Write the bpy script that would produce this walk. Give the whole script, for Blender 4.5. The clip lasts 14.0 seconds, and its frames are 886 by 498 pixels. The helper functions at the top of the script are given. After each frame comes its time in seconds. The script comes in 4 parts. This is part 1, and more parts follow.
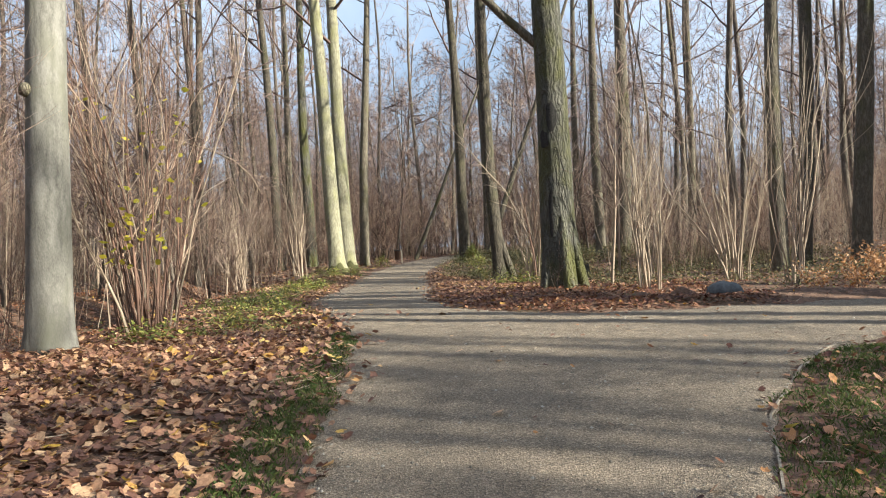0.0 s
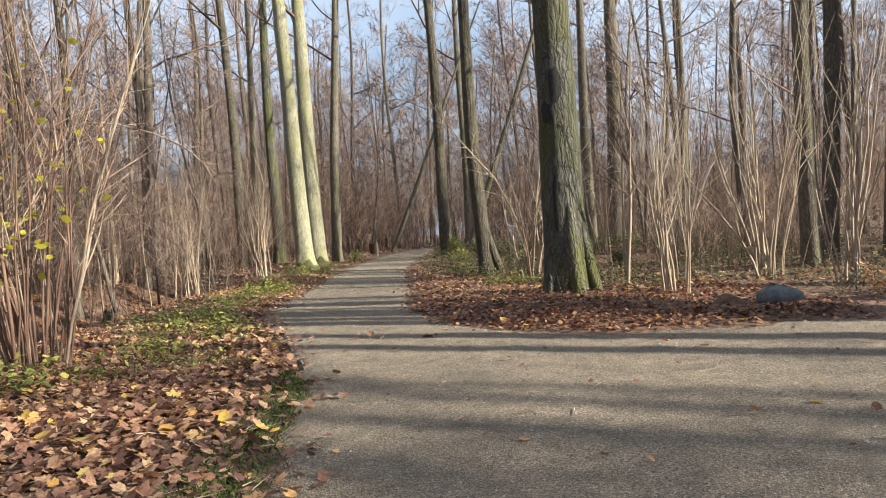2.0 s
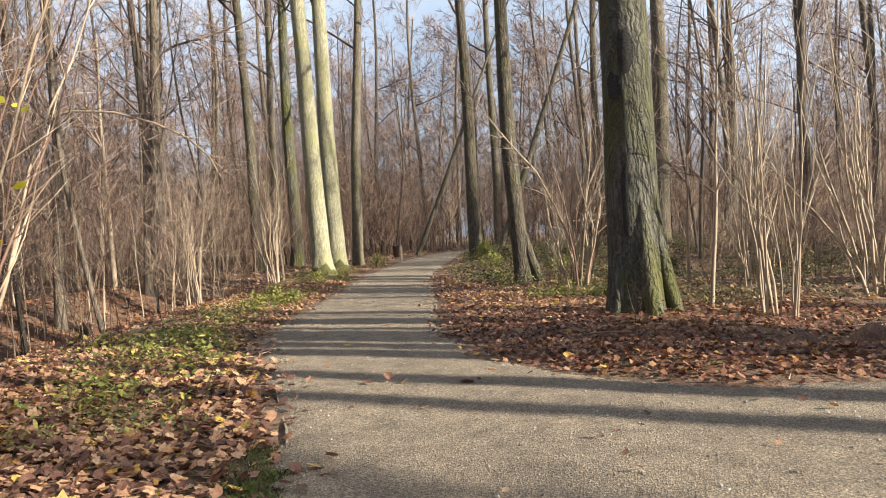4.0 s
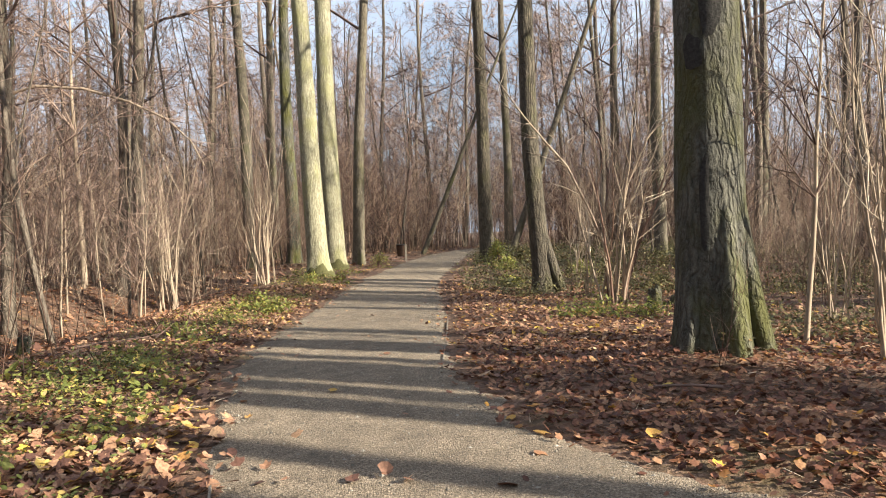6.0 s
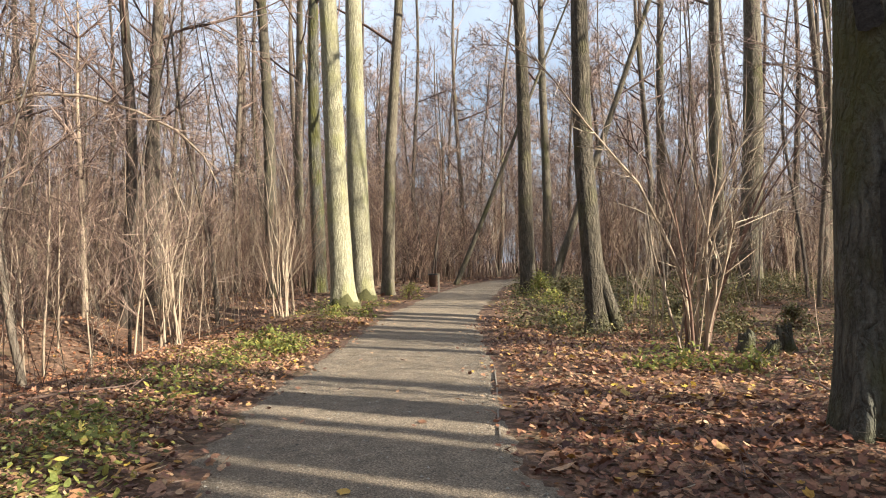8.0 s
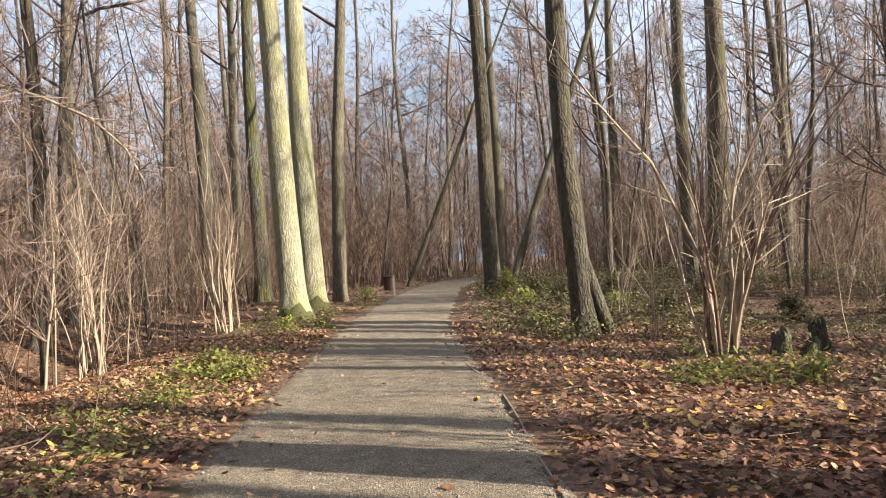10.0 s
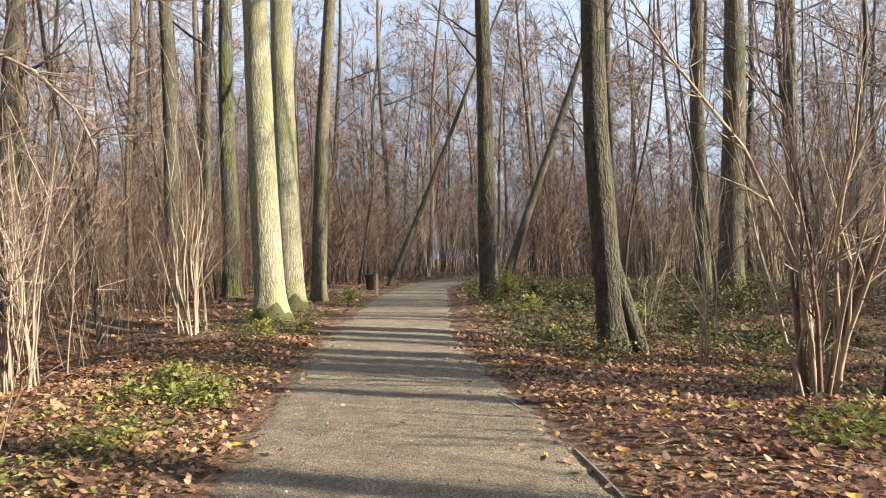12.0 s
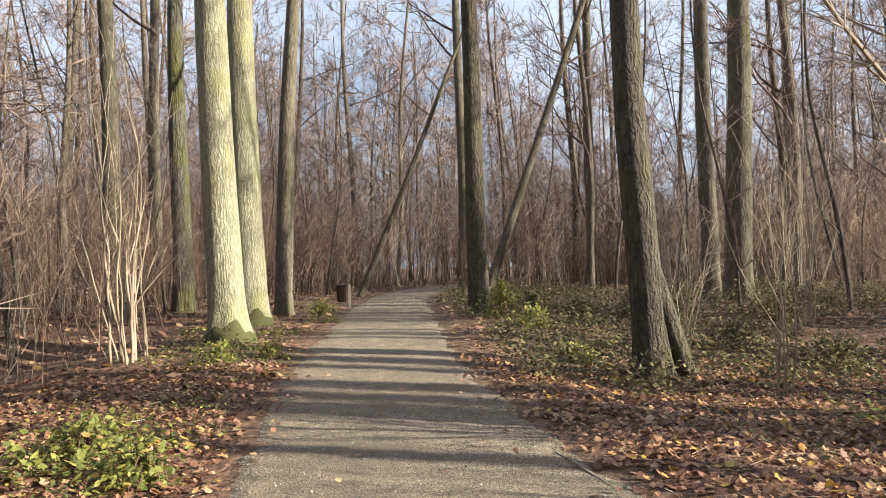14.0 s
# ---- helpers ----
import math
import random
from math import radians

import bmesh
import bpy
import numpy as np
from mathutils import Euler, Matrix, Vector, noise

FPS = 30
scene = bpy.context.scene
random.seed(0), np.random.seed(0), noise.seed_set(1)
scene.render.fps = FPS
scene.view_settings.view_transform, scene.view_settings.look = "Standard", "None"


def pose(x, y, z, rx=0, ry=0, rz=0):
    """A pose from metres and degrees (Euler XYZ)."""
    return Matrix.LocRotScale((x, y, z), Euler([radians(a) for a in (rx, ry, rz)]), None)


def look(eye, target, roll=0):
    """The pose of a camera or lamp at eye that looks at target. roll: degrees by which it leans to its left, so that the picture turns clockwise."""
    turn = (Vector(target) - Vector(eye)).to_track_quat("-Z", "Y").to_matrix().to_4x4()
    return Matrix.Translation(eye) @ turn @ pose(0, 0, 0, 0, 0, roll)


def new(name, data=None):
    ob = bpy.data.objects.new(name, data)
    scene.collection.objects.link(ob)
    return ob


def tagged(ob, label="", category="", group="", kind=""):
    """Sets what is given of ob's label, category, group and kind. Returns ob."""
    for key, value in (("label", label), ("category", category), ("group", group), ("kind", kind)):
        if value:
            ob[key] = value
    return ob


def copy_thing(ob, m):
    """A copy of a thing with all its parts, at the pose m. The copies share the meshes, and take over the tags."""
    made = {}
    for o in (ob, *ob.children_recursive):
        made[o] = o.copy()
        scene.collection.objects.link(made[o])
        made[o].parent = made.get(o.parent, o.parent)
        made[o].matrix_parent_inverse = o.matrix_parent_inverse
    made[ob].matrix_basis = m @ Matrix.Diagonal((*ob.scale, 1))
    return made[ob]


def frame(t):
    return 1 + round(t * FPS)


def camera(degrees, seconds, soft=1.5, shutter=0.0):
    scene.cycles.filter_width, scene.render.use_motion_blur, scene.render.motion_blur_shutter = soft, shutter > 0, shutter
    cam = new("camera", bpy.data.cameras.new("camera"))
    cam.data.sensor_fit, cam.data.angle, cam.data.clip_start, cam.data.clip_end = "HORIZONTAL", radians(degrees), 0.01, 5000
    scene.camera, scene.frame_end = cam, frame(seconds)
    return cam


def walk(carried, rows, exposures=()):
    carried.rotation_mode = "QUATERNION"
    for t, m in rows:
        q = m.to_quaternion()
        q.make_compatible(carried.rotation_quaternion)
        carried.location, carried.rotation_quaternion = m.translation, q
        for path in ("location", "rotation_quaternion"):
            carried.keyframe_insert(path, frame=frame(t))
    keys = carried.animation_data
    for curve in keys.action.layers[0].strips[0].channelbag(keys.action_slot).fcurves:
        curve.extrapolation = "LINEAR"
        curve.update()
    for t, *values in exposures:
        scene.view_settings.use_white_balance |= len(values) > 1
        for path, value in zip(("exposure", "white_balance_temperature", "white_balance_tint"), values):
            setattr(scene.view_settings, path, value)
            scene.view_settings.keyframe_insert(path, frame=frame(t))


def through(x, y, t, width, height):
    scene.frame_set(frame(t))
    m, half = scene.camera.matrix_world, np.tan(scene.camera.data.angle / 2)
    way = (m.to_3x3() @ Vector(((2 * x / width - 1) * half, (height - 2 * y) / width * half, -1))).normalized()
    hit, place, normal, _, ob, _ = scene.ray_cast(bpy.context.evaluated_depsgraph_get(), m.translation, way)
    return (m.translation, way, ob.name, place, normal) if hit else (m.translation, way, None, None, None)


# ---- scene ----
cam = camera(63.9, 14.0, soft=1.08)
PATH = [
    (0, (-0.129, -0.783, 1.183), (-0.115, 1.217, 1.177), -2.8),
    (0.5, (-0.146, -0.032, 1.233), (-0.061, 1.966, 1.261), -1.7),
    (1, (-0.134, 0.602, 1.262), (-0.048, 2.6, 1.249), -1.9),
    (1.5, (-0.231, 1.25, 1.36), (-0.207, 3.249, 1.32), -0.6),
    (2, (-0.185, 2.011, 1.357), (-0.109, 4.009, 1.316), -3.6),
    (2.5, (-0.113, 2.815, 1.359), (-0.114, 4.815, 1.344), -2.8),
    (2.7, (-0.105, 3.101, 1.368), (-0.126, 5.1, 1.358), -2.3),
    (4.8, (-0.375, 5.521, 1.488), (-0.354, 7.52, 1.435), -3.6),
    (5, (-0.365, 5.786, 1.523), (-0.364, 7.785, 1.468), -2.6),
    (5.5, (-0.403, 6.399, 1.552), (-0.432, 8.398, 1.51), -0.2),
    (6, (-0.437, 7.012, 1.563), (-0.441, 9.011, 1.518), -1.9),
    (6.5, (-0.453, 7.597, 1.594), (-0.585, 9.593, 1.587), 0.1),
    (7, (-0.562, 8.205, 1.587), (-0.71, 10.2, 1.582), -1.1),
    (7.5, (-0.601, 8.754, 1.538), (-0.729, 10.75, 1.539), -2.5),
    (8, (-0.696, 9.281, 1.554), (-0.781, 11.279, 1.594), -1.1),
    (8.5, (-0.823, 9.77, 1.559), (-0.829, 11.77, 1.599), -2.9),
    (9, (-0.946, 10.371, 1.541), (-0.892, 12.37, 1.579), -3.8),
    (9.2, (-1.018, 10.562, 1.546), (-0.965, 12.561, 1.587), -3.2),
    (11.3, (-1.871, 12.547, 1.639), (-1.716, 14.54, 1.659), -3.3),
    (11.5, (-1.912, 12.817, 1.646), (-1.753, 14.81, 1.701), -2.4),
    (12, (-2.022, 13.467, 1.63), (-1.844, 15.459, 1.657), -1.0),
    (12.5, (-2.135, 14.054, 1.608), (-1.922, 16.042, 1.64), -1.0),
    (13, (-2.261, 14.73, 1.596), (-2.04, 16.717, 1.623), 1.1),
    (13.5, (-2.41, 15.349, 1.598), (-2.156, 17.332, 1.637), -0.8),
    (14, (-2.401, 16.019, 1.585), (-2.112, 17.997, 1.636), -1.5),
]
# the clip's camera warms and opens a little on the way
LIGHTNESS = [(0, 1.64, 5650, 3), (1.2, 1.58, 5650, 3), (2.5, 1.6, 5850, 4.5), (5, 1.7, 6000, 6), (7, 1.78, 6050, 6.5), (9, 1.75, 6050, 6.5), (14, 1.7, 5950, 6)]
walk(cam, [(t, look(eye, target, roll)) for t, eye, target, roll in PATH], LIGHTNESS)

# ---- light ----
SUN_AZ, SUN_EL = radians(114.0), radians(23.0)
sun_way = Vector((math.sin(SUN_AZ) * math.cos(SUN_EL), math.cos(SUN_AZ) * math.cos(SUN_EL), math.sin(SUN_EL)))
world = bpy.data.worlds.new("sky")
scene.world = world
world.use_nodes = True
wn = world.node_tree
sky = wn.nodes.new("ShaderNodeTexSky")
sky.sky_type = "NISHITA"
sky.sun_disc = False
sky.sun_elevation, sky.sun_rotation = SUN_EL, SUN_AZ
sky.air_density, sky.dust_density = 1.0, 2.5
wn.nodes["Background"].inputs["Strength"].default_value = 0.05
wc = wn.nodes.new("ShaderNodeTexCoord")
cloud = wn.nodes.new("ShaderNodeTexNoise")
cloud.inputs["Scale"].default_value, cloud.inputs["Detail"].default_value = 2.2, 6
wn.links.new(wc.outputs["Generated"], cloud.inputs["Vector"])
veil = wn.nodes.new("ShaderNodeValToRGB")
veil.color_ramp.elements[0].position, veil.color_ramp.elements[1].position = 0.3, 0.55
veil.color_ramp.elements[0].color = (0.25, 0.25, 0.25, 1)
veil.color_ramp.elements[1].color = (0.92, 0.92, 0.92, 1)
wn.links.new(cloud.outputs["Fac"], veil.inputs[0])
cover = wn.nodes.new("ShaderNodeMix")
cover.data_type = "RGBA"
cover.inputs[7].default_value = (5.7, 6.15, 7.05, 1)
wn.links.new(veil.outputs[0], cover.inputs[0])
wn.links.new(sky.outputs["Color"], cover.inputs[6])
wn.links.new(cover.outputs[2], wn.nodes["Background"].inputs["Color"])
sun = new("sun", bpy.data.lights.new("sun", "SUN"))
sun.data.energy, sun.data.angle, sun.data.color = 5.0, radians(0.5), (1.0, 0.87, 0.68)
sun.matrix_world = look(sun_way * 60, (0, 0, 0))

# ---- materials ----


def mix_rgb(nt, fac, a, b, mode="MIX"):
    n = nt.nodes.new("ShaderNodeMix")
    n.data_type, n.blend_type = "RGBA", mode
    for sock, v in ((n.inputs[0], fac), (n.inputs[6], a), (n.inputs[7], b)):
        if hasattr(v, "is_output"):
            nt.links.new(v, sock)
        else:
            sock.default_value = (*v, 1) if isinstance(v, tuple) else v
    return n.outputs[2]


def tex_noise(nt, coord, scale, detail=4.0, stretch=(1, 1, 1), rough=0.6):
    m = nt.nodes.new("ShaderNodeMapping")
    m.inputs["Scale"].default_value = stretch
    nt.links.new(coord, m.inputs["Vector"])
    n = nt.nodes.new("ShaderNodeTexNoise")
    n.inputs["Scale"].default_value, n.inputs["Detail"].default_value = scale, detail
    n.inputs["Roughness"].default_value = rough
    nt.links.new(m.outputs[0], n.inputs["Vector"])
    return n.outputs["Fac"]


def ramp(nt, fac, stops, smooth=True):
    r = nt.nodes.new("ShaderNodeValToRGB")
    els = r.color_ramp.elements
    while len(els) < len(stops):
        els.new(0.5)
    for e, (p, c) in zip(els, stops):
        e.position, e.color = p, (*c, 1)
    if not smooth:
        r.color_ramp.interpolation = "CONSTANT"
    nt.links.new(fac, r.inputs[0])
    return r.outputs[0]


def bump(nt, height, strength, dist, normal=None):
    b = nt.nodes.new("ShaderNodeBump")
    b.inputs["Strength"].default_value, b.inputs["Distance"].default_value = strength, dist
    nt.links.new(height, b.inputs["Height"])
    if normal:
        nt.links.new(normal, b.inputs["Normal"])
    return b.outputs[0]


def material(name, rough=0.85):
    m = bpy.data.materials.new(name)
    m.use_nodes = True
    nt = m.node_tree
    p = nt.nodes["Principled BSDF"]
    p.inputs["Roughness"].default_value = rough
    p.inputs["Specular IOR Level"].default_value = 0.3
    tc = nt.nodes.new("ShaderNodeTexCoord")
    geo = nt.nodes.new("ShaderNodeNewGeometry")
    return m, nt, p, tc.outputs["Object"], geo


def object_random(nt):
    return nt.nodes.new("ShaderNodeObjectInfo").outputs["Random"]


def bark(name, low, mid, high, moss, moss_amount, fissure=14.0, depth=0.02, vary=0.25):
    m, nt, p, co, geo = material(name, 0.9)
    wob = nt.nodes.new("ShaderNodeTexNoise")
    wob.inputs["Scale"].default_value, wob.inputs["Detail"].default_value = 5, 4
    nt.links.new(co, wob.inputs["Vector"])
    bent = nt.nodes.new("ShaderNodeMix")
    bent.data_type, bent.inputs[0].default_value = "VECTOR", 0.16
    nt.links.new(co, bent.inputs[4])
    nt.links.new(wob.outputs["Color"], bent.inputs[5])
    sq = nt.nodes.new("ShaderNodeMapping")
    sq.inputs["Scale"].default_value = (1, 1, 0.13)
    nt.links.new(bent.outputs[1], sq.inputs["Vector"])
    crack = nt.nodes.new("ShaderNodeTexVoronoi")
    crack.feature, crack.inputs["Scale"].default_value = "DISTANCE_TO_EDGE", fissure * 1.3
    nt.links.new(sq.outputs[0], crack.inputs["Vector"])
    plates = ramp(nt, crack.outputs["Distance"], [(0.0, (0, 0, 0)), (0.22, (0.8, 0.8, 0.8)), (0.5, (1, 1, 1))])
    grain = tex_noise(nt, co, fissure, 5, (1, 1, 0.3), 0.7)
    ridge = mix_rgb(nt, 0.78, plates, grain)
    fine = tex_noise(nt, co, 70, 3, (1, 1, 0.4))
    blot = tex_noise(nt, co, 1.6, 4, (1, 1, 0.45))
    col = ramp(nt, ridge, [(0.34, low), (0.56, mid), (0.78, high)])
    col = mix_rgb(nt, 0.35, col, ramp(nt, fine, [(0.25, tuple(c * 0.5 for c in mid)), (0.75, high)]))
    mf = ramp(nt, blot, [(0.62 - moss_amount * 0.35, (0, 0, 0)), (0.78 - moss_amount * 0.3, (1, 1, 1))])
    col = mix_rgb(nt, mf, col, moss)
    v = ramp(nt, object_random(nt), [(0, (1 - vary,) * 3), (1, (1 + vary, 1 + vary, 1 + vary * 0.8))])
    col = mix_rgb(nt, 1.0, col, v, "MULTIPLY")
    nt.links.new(col, p.inputs["Base Color"])
    n = bump(nt, fine, 0.3, 0.006)
    nt.links.new(bump(nt, ridge, 1.0, depth * 2.4, n), p.inputs["Normal"])
    return m


def stem_mat(name, a, b, c):
    m, nt, p, co, geo = material(name, 0.75)
    col = ramp(nt, geo.outputs["Random Per Island"], [(0, a), (0.55, b), (1, c)])
    f = tex_noise(nt, co, 9, 4, (1, 1, 0.3))
    col = mix_rgb(nt, 1.0, col, ramp(nt, f, [(0.25, (0.65, 0.65, 0.62)), (0.75, (1.25, 1.22, 1.15))]), "MULTIPLY")
    nt.links.new(col, p.inputs["Base Color"])
    return m


def leaf_mat(name, stops, by_object=False, shine=0.55, through=0.25):
    m, nt, p, co, geo = material(name, shine)
    r = object_random(nt) if by_object else geo.outputs["Random Per Island"]
    col = ramp(nt, r, stops)
    f = tex_noise(nt, co, 45, 3)
    col = mix_rgb(nt, 1.0, col, ramp(nt, f, [(0.3, (0.6, 0.58, 0.55)), (0.7, (1.2, 1.2, 1.15))]), "MULTIPLY")
    nt.links.new(col, p.inputs["Base Color"])
    nt.links.new(bump(nt, f, 0.3, 0.004), p.inputs["Normal"])
    if through:
        t = nt.nodes.new("ShaderNodeBsdfTranslucent")
        nt.links.new(col, t.inputs["Color"])
        mx = nt.nodes.new("ShaderNodeMixShader")
        mx.inputs[0].default_value = through
        nt.links.new(p.outputs[0], mx.inputs[1])
        nt.links.new(t.outputs[0], mx.inputs[2])
        nt.links.new(mx.outputs[0], nt.nodes["Material Output"].inputs["Surface"])
    return m


def ground_mat():
    m, nt, p, co, geo = material("forest_soil", 0.95)
    a = tex_noise(nt, co, 0.5, 5)
    b = tex_noise(nt, co, 9, 6)
    c = tex_noise(nt, co, 38, 4)
    col = ramp(nt, b, [(0.3, (0.035, 0.022, 0.014)), (0.5, (0.10, 0.058, 0.033)), (0.7, (0.20, 0.115, 0.06))])
    cell = nt.nodes.new("ShaderNodeTexVoronoi")
    cell.inputs["Scale"].default_value = 11
    nt.links.new(co, cell.inputs["Vector"])
    leafy = ramp(nt, cell.outputs["Color"], [(0.1, (0.05, 0.03, 0.022)), (0.45, (0.12, 0.07, 0.05)), (0.75, (0.22, 0.13, 0.09)), (1, (0.34, 0.22, 0.15))])
    col = mix_rgb(nt, ramp(nt, c, [(0.40, (0, 0, 0)), (0.55, (0.85, 0.85, 0.85))]), col, leafy)
    green = ramp(nt, a, [(0.55, (0, 0, 0)), (0.7, (0.45, 0.45, 0.45))])
    col = mix_rgb(nt, green, col, (0.06, 0.075, 0.022))
    nt.links.new(col, p.inputs["Base Color"])
    n = bump(nt, c, 0.7, 0.02)
    nt.links.new(bump(nt, b, 0.8, 0.05, n), p.inputs["Normal"])
    return m


def gravel_mat():
    m, nt, p, co, geo = material("gravel", 0.9)
    big = tex_noise(nt, co, 0.55, 5)
    mid = tex_noise(nt, co, 4.5, 6)
    grain = tex_noise(nt, co, 55, 4, rough=0.75)
    vor = nt.nodes.new("ShaderNodeTexVoronoi")
    vor.inputs["Scale"].default_value = 85
    nt.links.new(co, vor.inputs["Vector"])
    col = ramp(nt, grain, [(0.34, (0.115, 0.092, 0.069)), (0.5, (0.222, 0.177, 0.13)), (0.66, (0.395, 0.322, 0.24))])
    stone = ramp(nt, vor.outputs["Color"], [(0.2, (0.45, 0.45, 0.45)), (0.8, (1.5, 1.48, 1.44))])
    col = mix_rgb(nt, 0.6, col, stone, "MULTIPLY")
    col = mix_rgb(nt, 1.0, col, ramp(nt, mid, [(0.3, (0.72, 0.71, 0.7)), (0.52, (1.0, 0.99, 0.98)), (0.72, (1.22, 1.2, 1.17))]), "MULTIPLY")
    col = mix_rgb(nt, ramp(nt, big, [(0.5, (0, 0, 0)), (0.7, (0.4, 0.4, 0.4))]), col, (0.13, 0.105, 0.08))
    nt.links.new(col, p.inputs["Base Color"])
    n = bump(nt, vor.outputs["Distance"], 0.8, 0.02)
    n = bump(nt, grain, 0.6, 0.015, n)
    nt.links.new(bump(nt, mid, 0.25, 0.015, n), p.inputs["Normal"])
    return m


def plain(name, a, b, scale=12, rough=0.8, rel=0.01):
    m, nt, p, co, geo = material(name, rough)
    f = tex_noise(nt, co, scale, 6)
    nt.links.new(ramp(nt, f, [(0.3, a), (0.7, b)]), p.inputs["Base Color"])
    nt.links.new(bump(nt, f, 0.6, rel), p.inputs["Normal"])
    return m


BARK_GREY = bark("bark_grey", (0.035, 0.028, 0.022), (0.12, 0.10, 0.075), (0.22, 0.19, 0.14), (0.085, 0.08, 0.035), 0.3)
BARK_DARK = bark("bark_dark", (0.018, 0.015, 0.012), (0.085, 0.07, 0.052), (0.19, 0.16, 0.115), (0.09, 0.085, 0.038), 0.25, 12, 0.045, 0.12)
BARK_MOSSY = bark("bark_mossy", (0.015, 0.014, 0.012), (0.09, 0.085, 0.07), (0.21, 0.197, 0.155), (0.085, 0.083, 0.026), 0.5, 11, 0.05)
BARK_PALE = bark("bark_pale", (0.10, 0.09, 0.055), (0.27, 0.25, 0.17), (0.42, 0.39, 0.275), (0.24, 0.23, 0.11), 0.35, 17, 0.018, 0.1)
BARK_BEECH = bark("bark_smooth", (0.09, 0.083, 0.07), (0.18, 0.168, 0.145), (0.31, 0.293, 0.255), (0.14, 0.135, 0.10), 0.3, 5, 0.004, 0.1)
BARK_FAR = bark("bark_far", (0.035, 0.027, 0.022), (0.10, 0.08, 0.065), (0.19, 0.155, 0.125), (0.085, 0.08, 0.04), 0.2, 10, 0.03, 0.35)
TWIG = stem_mat("twig", (0.065, 0.042, 0.036), (0.17, 0.112, 0.094), (0.34, 0.25, 0.205))
STEM = stem_mat("hazel_stem", (0.14, 0.10, 0.074), (0.30, 0.233, 0.176), (0.54, 0.45, 0.355))
BRUSH = stem_mat("brush_stem", (0.05, 0.03, 0.023), (0.155, 0.09, 0.068), (0.40, 0.295, 0.22))
SOIL, GRAVEL = ground_mat(), gravel_mat()
LITTER_STOPS = [(0, (0.10, 0.05, 0.04)), (0.25, (0.20, 0.10, 0.072)), (0.5, (0.32, 0.17, 0.11)), (0.75, (0.46, 0.27, 0.165)),
                (0.93, (0.58, 0.39, 0.24)), (0.98, (0.56, 0.31, 0.09)), (1.0, (0.62, 0.44, 0.08))]
LITTER = leaf_mat("dead_leaf", LITTER_STOPS)
LITTER_ONE = leaf_mat("fallen_leaf", [(0, (0.20, 0.10, 0.06)), (0.55, (0.42, 0.22, 0.12)), (0.8, (0.50, 0.26, 0.09)), (0.93, (0.60, 0.40, 0.07)), (1, (0.55, 0.45, 0.10))], True)
GREEN = leaf_mat("green_leaf", [(0, (0.09, 0.105, 0.04)), (0.4, (0.17, 0.19, 0.062)), (0.75, (0.26, 0.26, 0.08)), (0.9, (0.42, 0.38, 0.09)), (1, (0.32, 0.19, 0.09))], through=0.3)
LIME = leaf_mat("lime_green_leaf", [(0, (0.13, 0.15, 0.045)), (0.4, (0.22, 0.25, 0.07)), (0.75, (0.36, 0.36, 0.10)), (0.9, (0.50, 0.44, 0.11)), (1, (0.36, 0.22, 0.10))], through=0.45)
DULL = leaf_mat("bramble_leaf", [(0, (0.06, 0.056, 0.026)), (0.45, (0.12, 0.112, 0.048)), (0.8, (0.19, 0.17, 0.075)), (0.95, (0.30, 0.265, 0.12)), (1, (0.24, 0.14, 0.07))], through=0.25)
GRASS = leaf_mat("grass_blade", [(0, (0.035, 0.06, 0.014)), (0.6, (0.07, 0.10, 0.026)), (1, (0.15, 0.15, 0.05))], through=0.3)
YELLOW = leaf_mat("yellow_leaf", [(0, (0.36, 0.34, 0.04)), (0.6, (0.55, 0.50, 0.05)), (1, (0.62, 0.50, 0.06))], True, through=0.45)
YELLOW_FALLEN = leaf_mat("yellow_maple_leaf", [(0, (0.42, 0.24, 0.07)), (0.5, (0.52, 0.35, 0.09)), (1, (0.55, 0.42, 0.14))], True, through=0.2)
# a darker litter for the east bank, its shade put into the colour
LITTER_DARK = leaf_mat("shaded_dead_leaf", [(p_, tuple(c * k for c, k in zip(col_, (0.66, 0.56, 0.54)))) for p_, col_ in LITTER_STOPS])
LITTER_RED = leaf_mat("red_dead_leaf", [(0, (0.15, 0.06, 0.04)), (0.5, (0.36, 0.155, 0.08)), (1, (0.55, 0.29, 0.15))])
DRY = leaf_mat("beech_leaf", [(0, (0.26, 0.12, 0.05)), (0.6, (0.42, 0.22, 0.10)), (1, (0.56, 0.36, 0.20))], through=0.35)
MOSS = plain("moss", (0.035, 0.035, 0.014), (0.10, 0.093, 0.036), 40, 0.95, 0.02)
STONE = plain("boulder", (0.06, 0.062, 0.064), (0.15, 0.153, 0.156), 9, 0.95, 0.03)
PEBBLE = stem_mat("pebble", (0.12, 0.105, 0.088), (0.22, 0.195, 0.165), (0.40, 0.37, 0.33))
WOOD_OLD = plain("rotten_wood", (0.06, 0.042, 0.028), (0.19, 0.13, 0.085), 22, 0.9, 0.02)
WOOD_DARK = plain("blackened_wood", (0.012, 0.011, 0.01), (0.05, 0.045, 0.04), 30, 0.95, 0.02)
OLD_WOOD = plain("weathered_wood", (0.13, 0.105, 0.08), (0.30, 0.26, 0.21), 30, 0.85)
BIN_BROWN = plain("brown_paint", (0.045, 0.026, 0.017), (0.09, 0.05, 0.032), 20, 0.6)
BIN_DARK = plain("dark_metal", (0.012, 0.011, 0.010), (0.03, 0.028, 0.026), 20, 0.5)

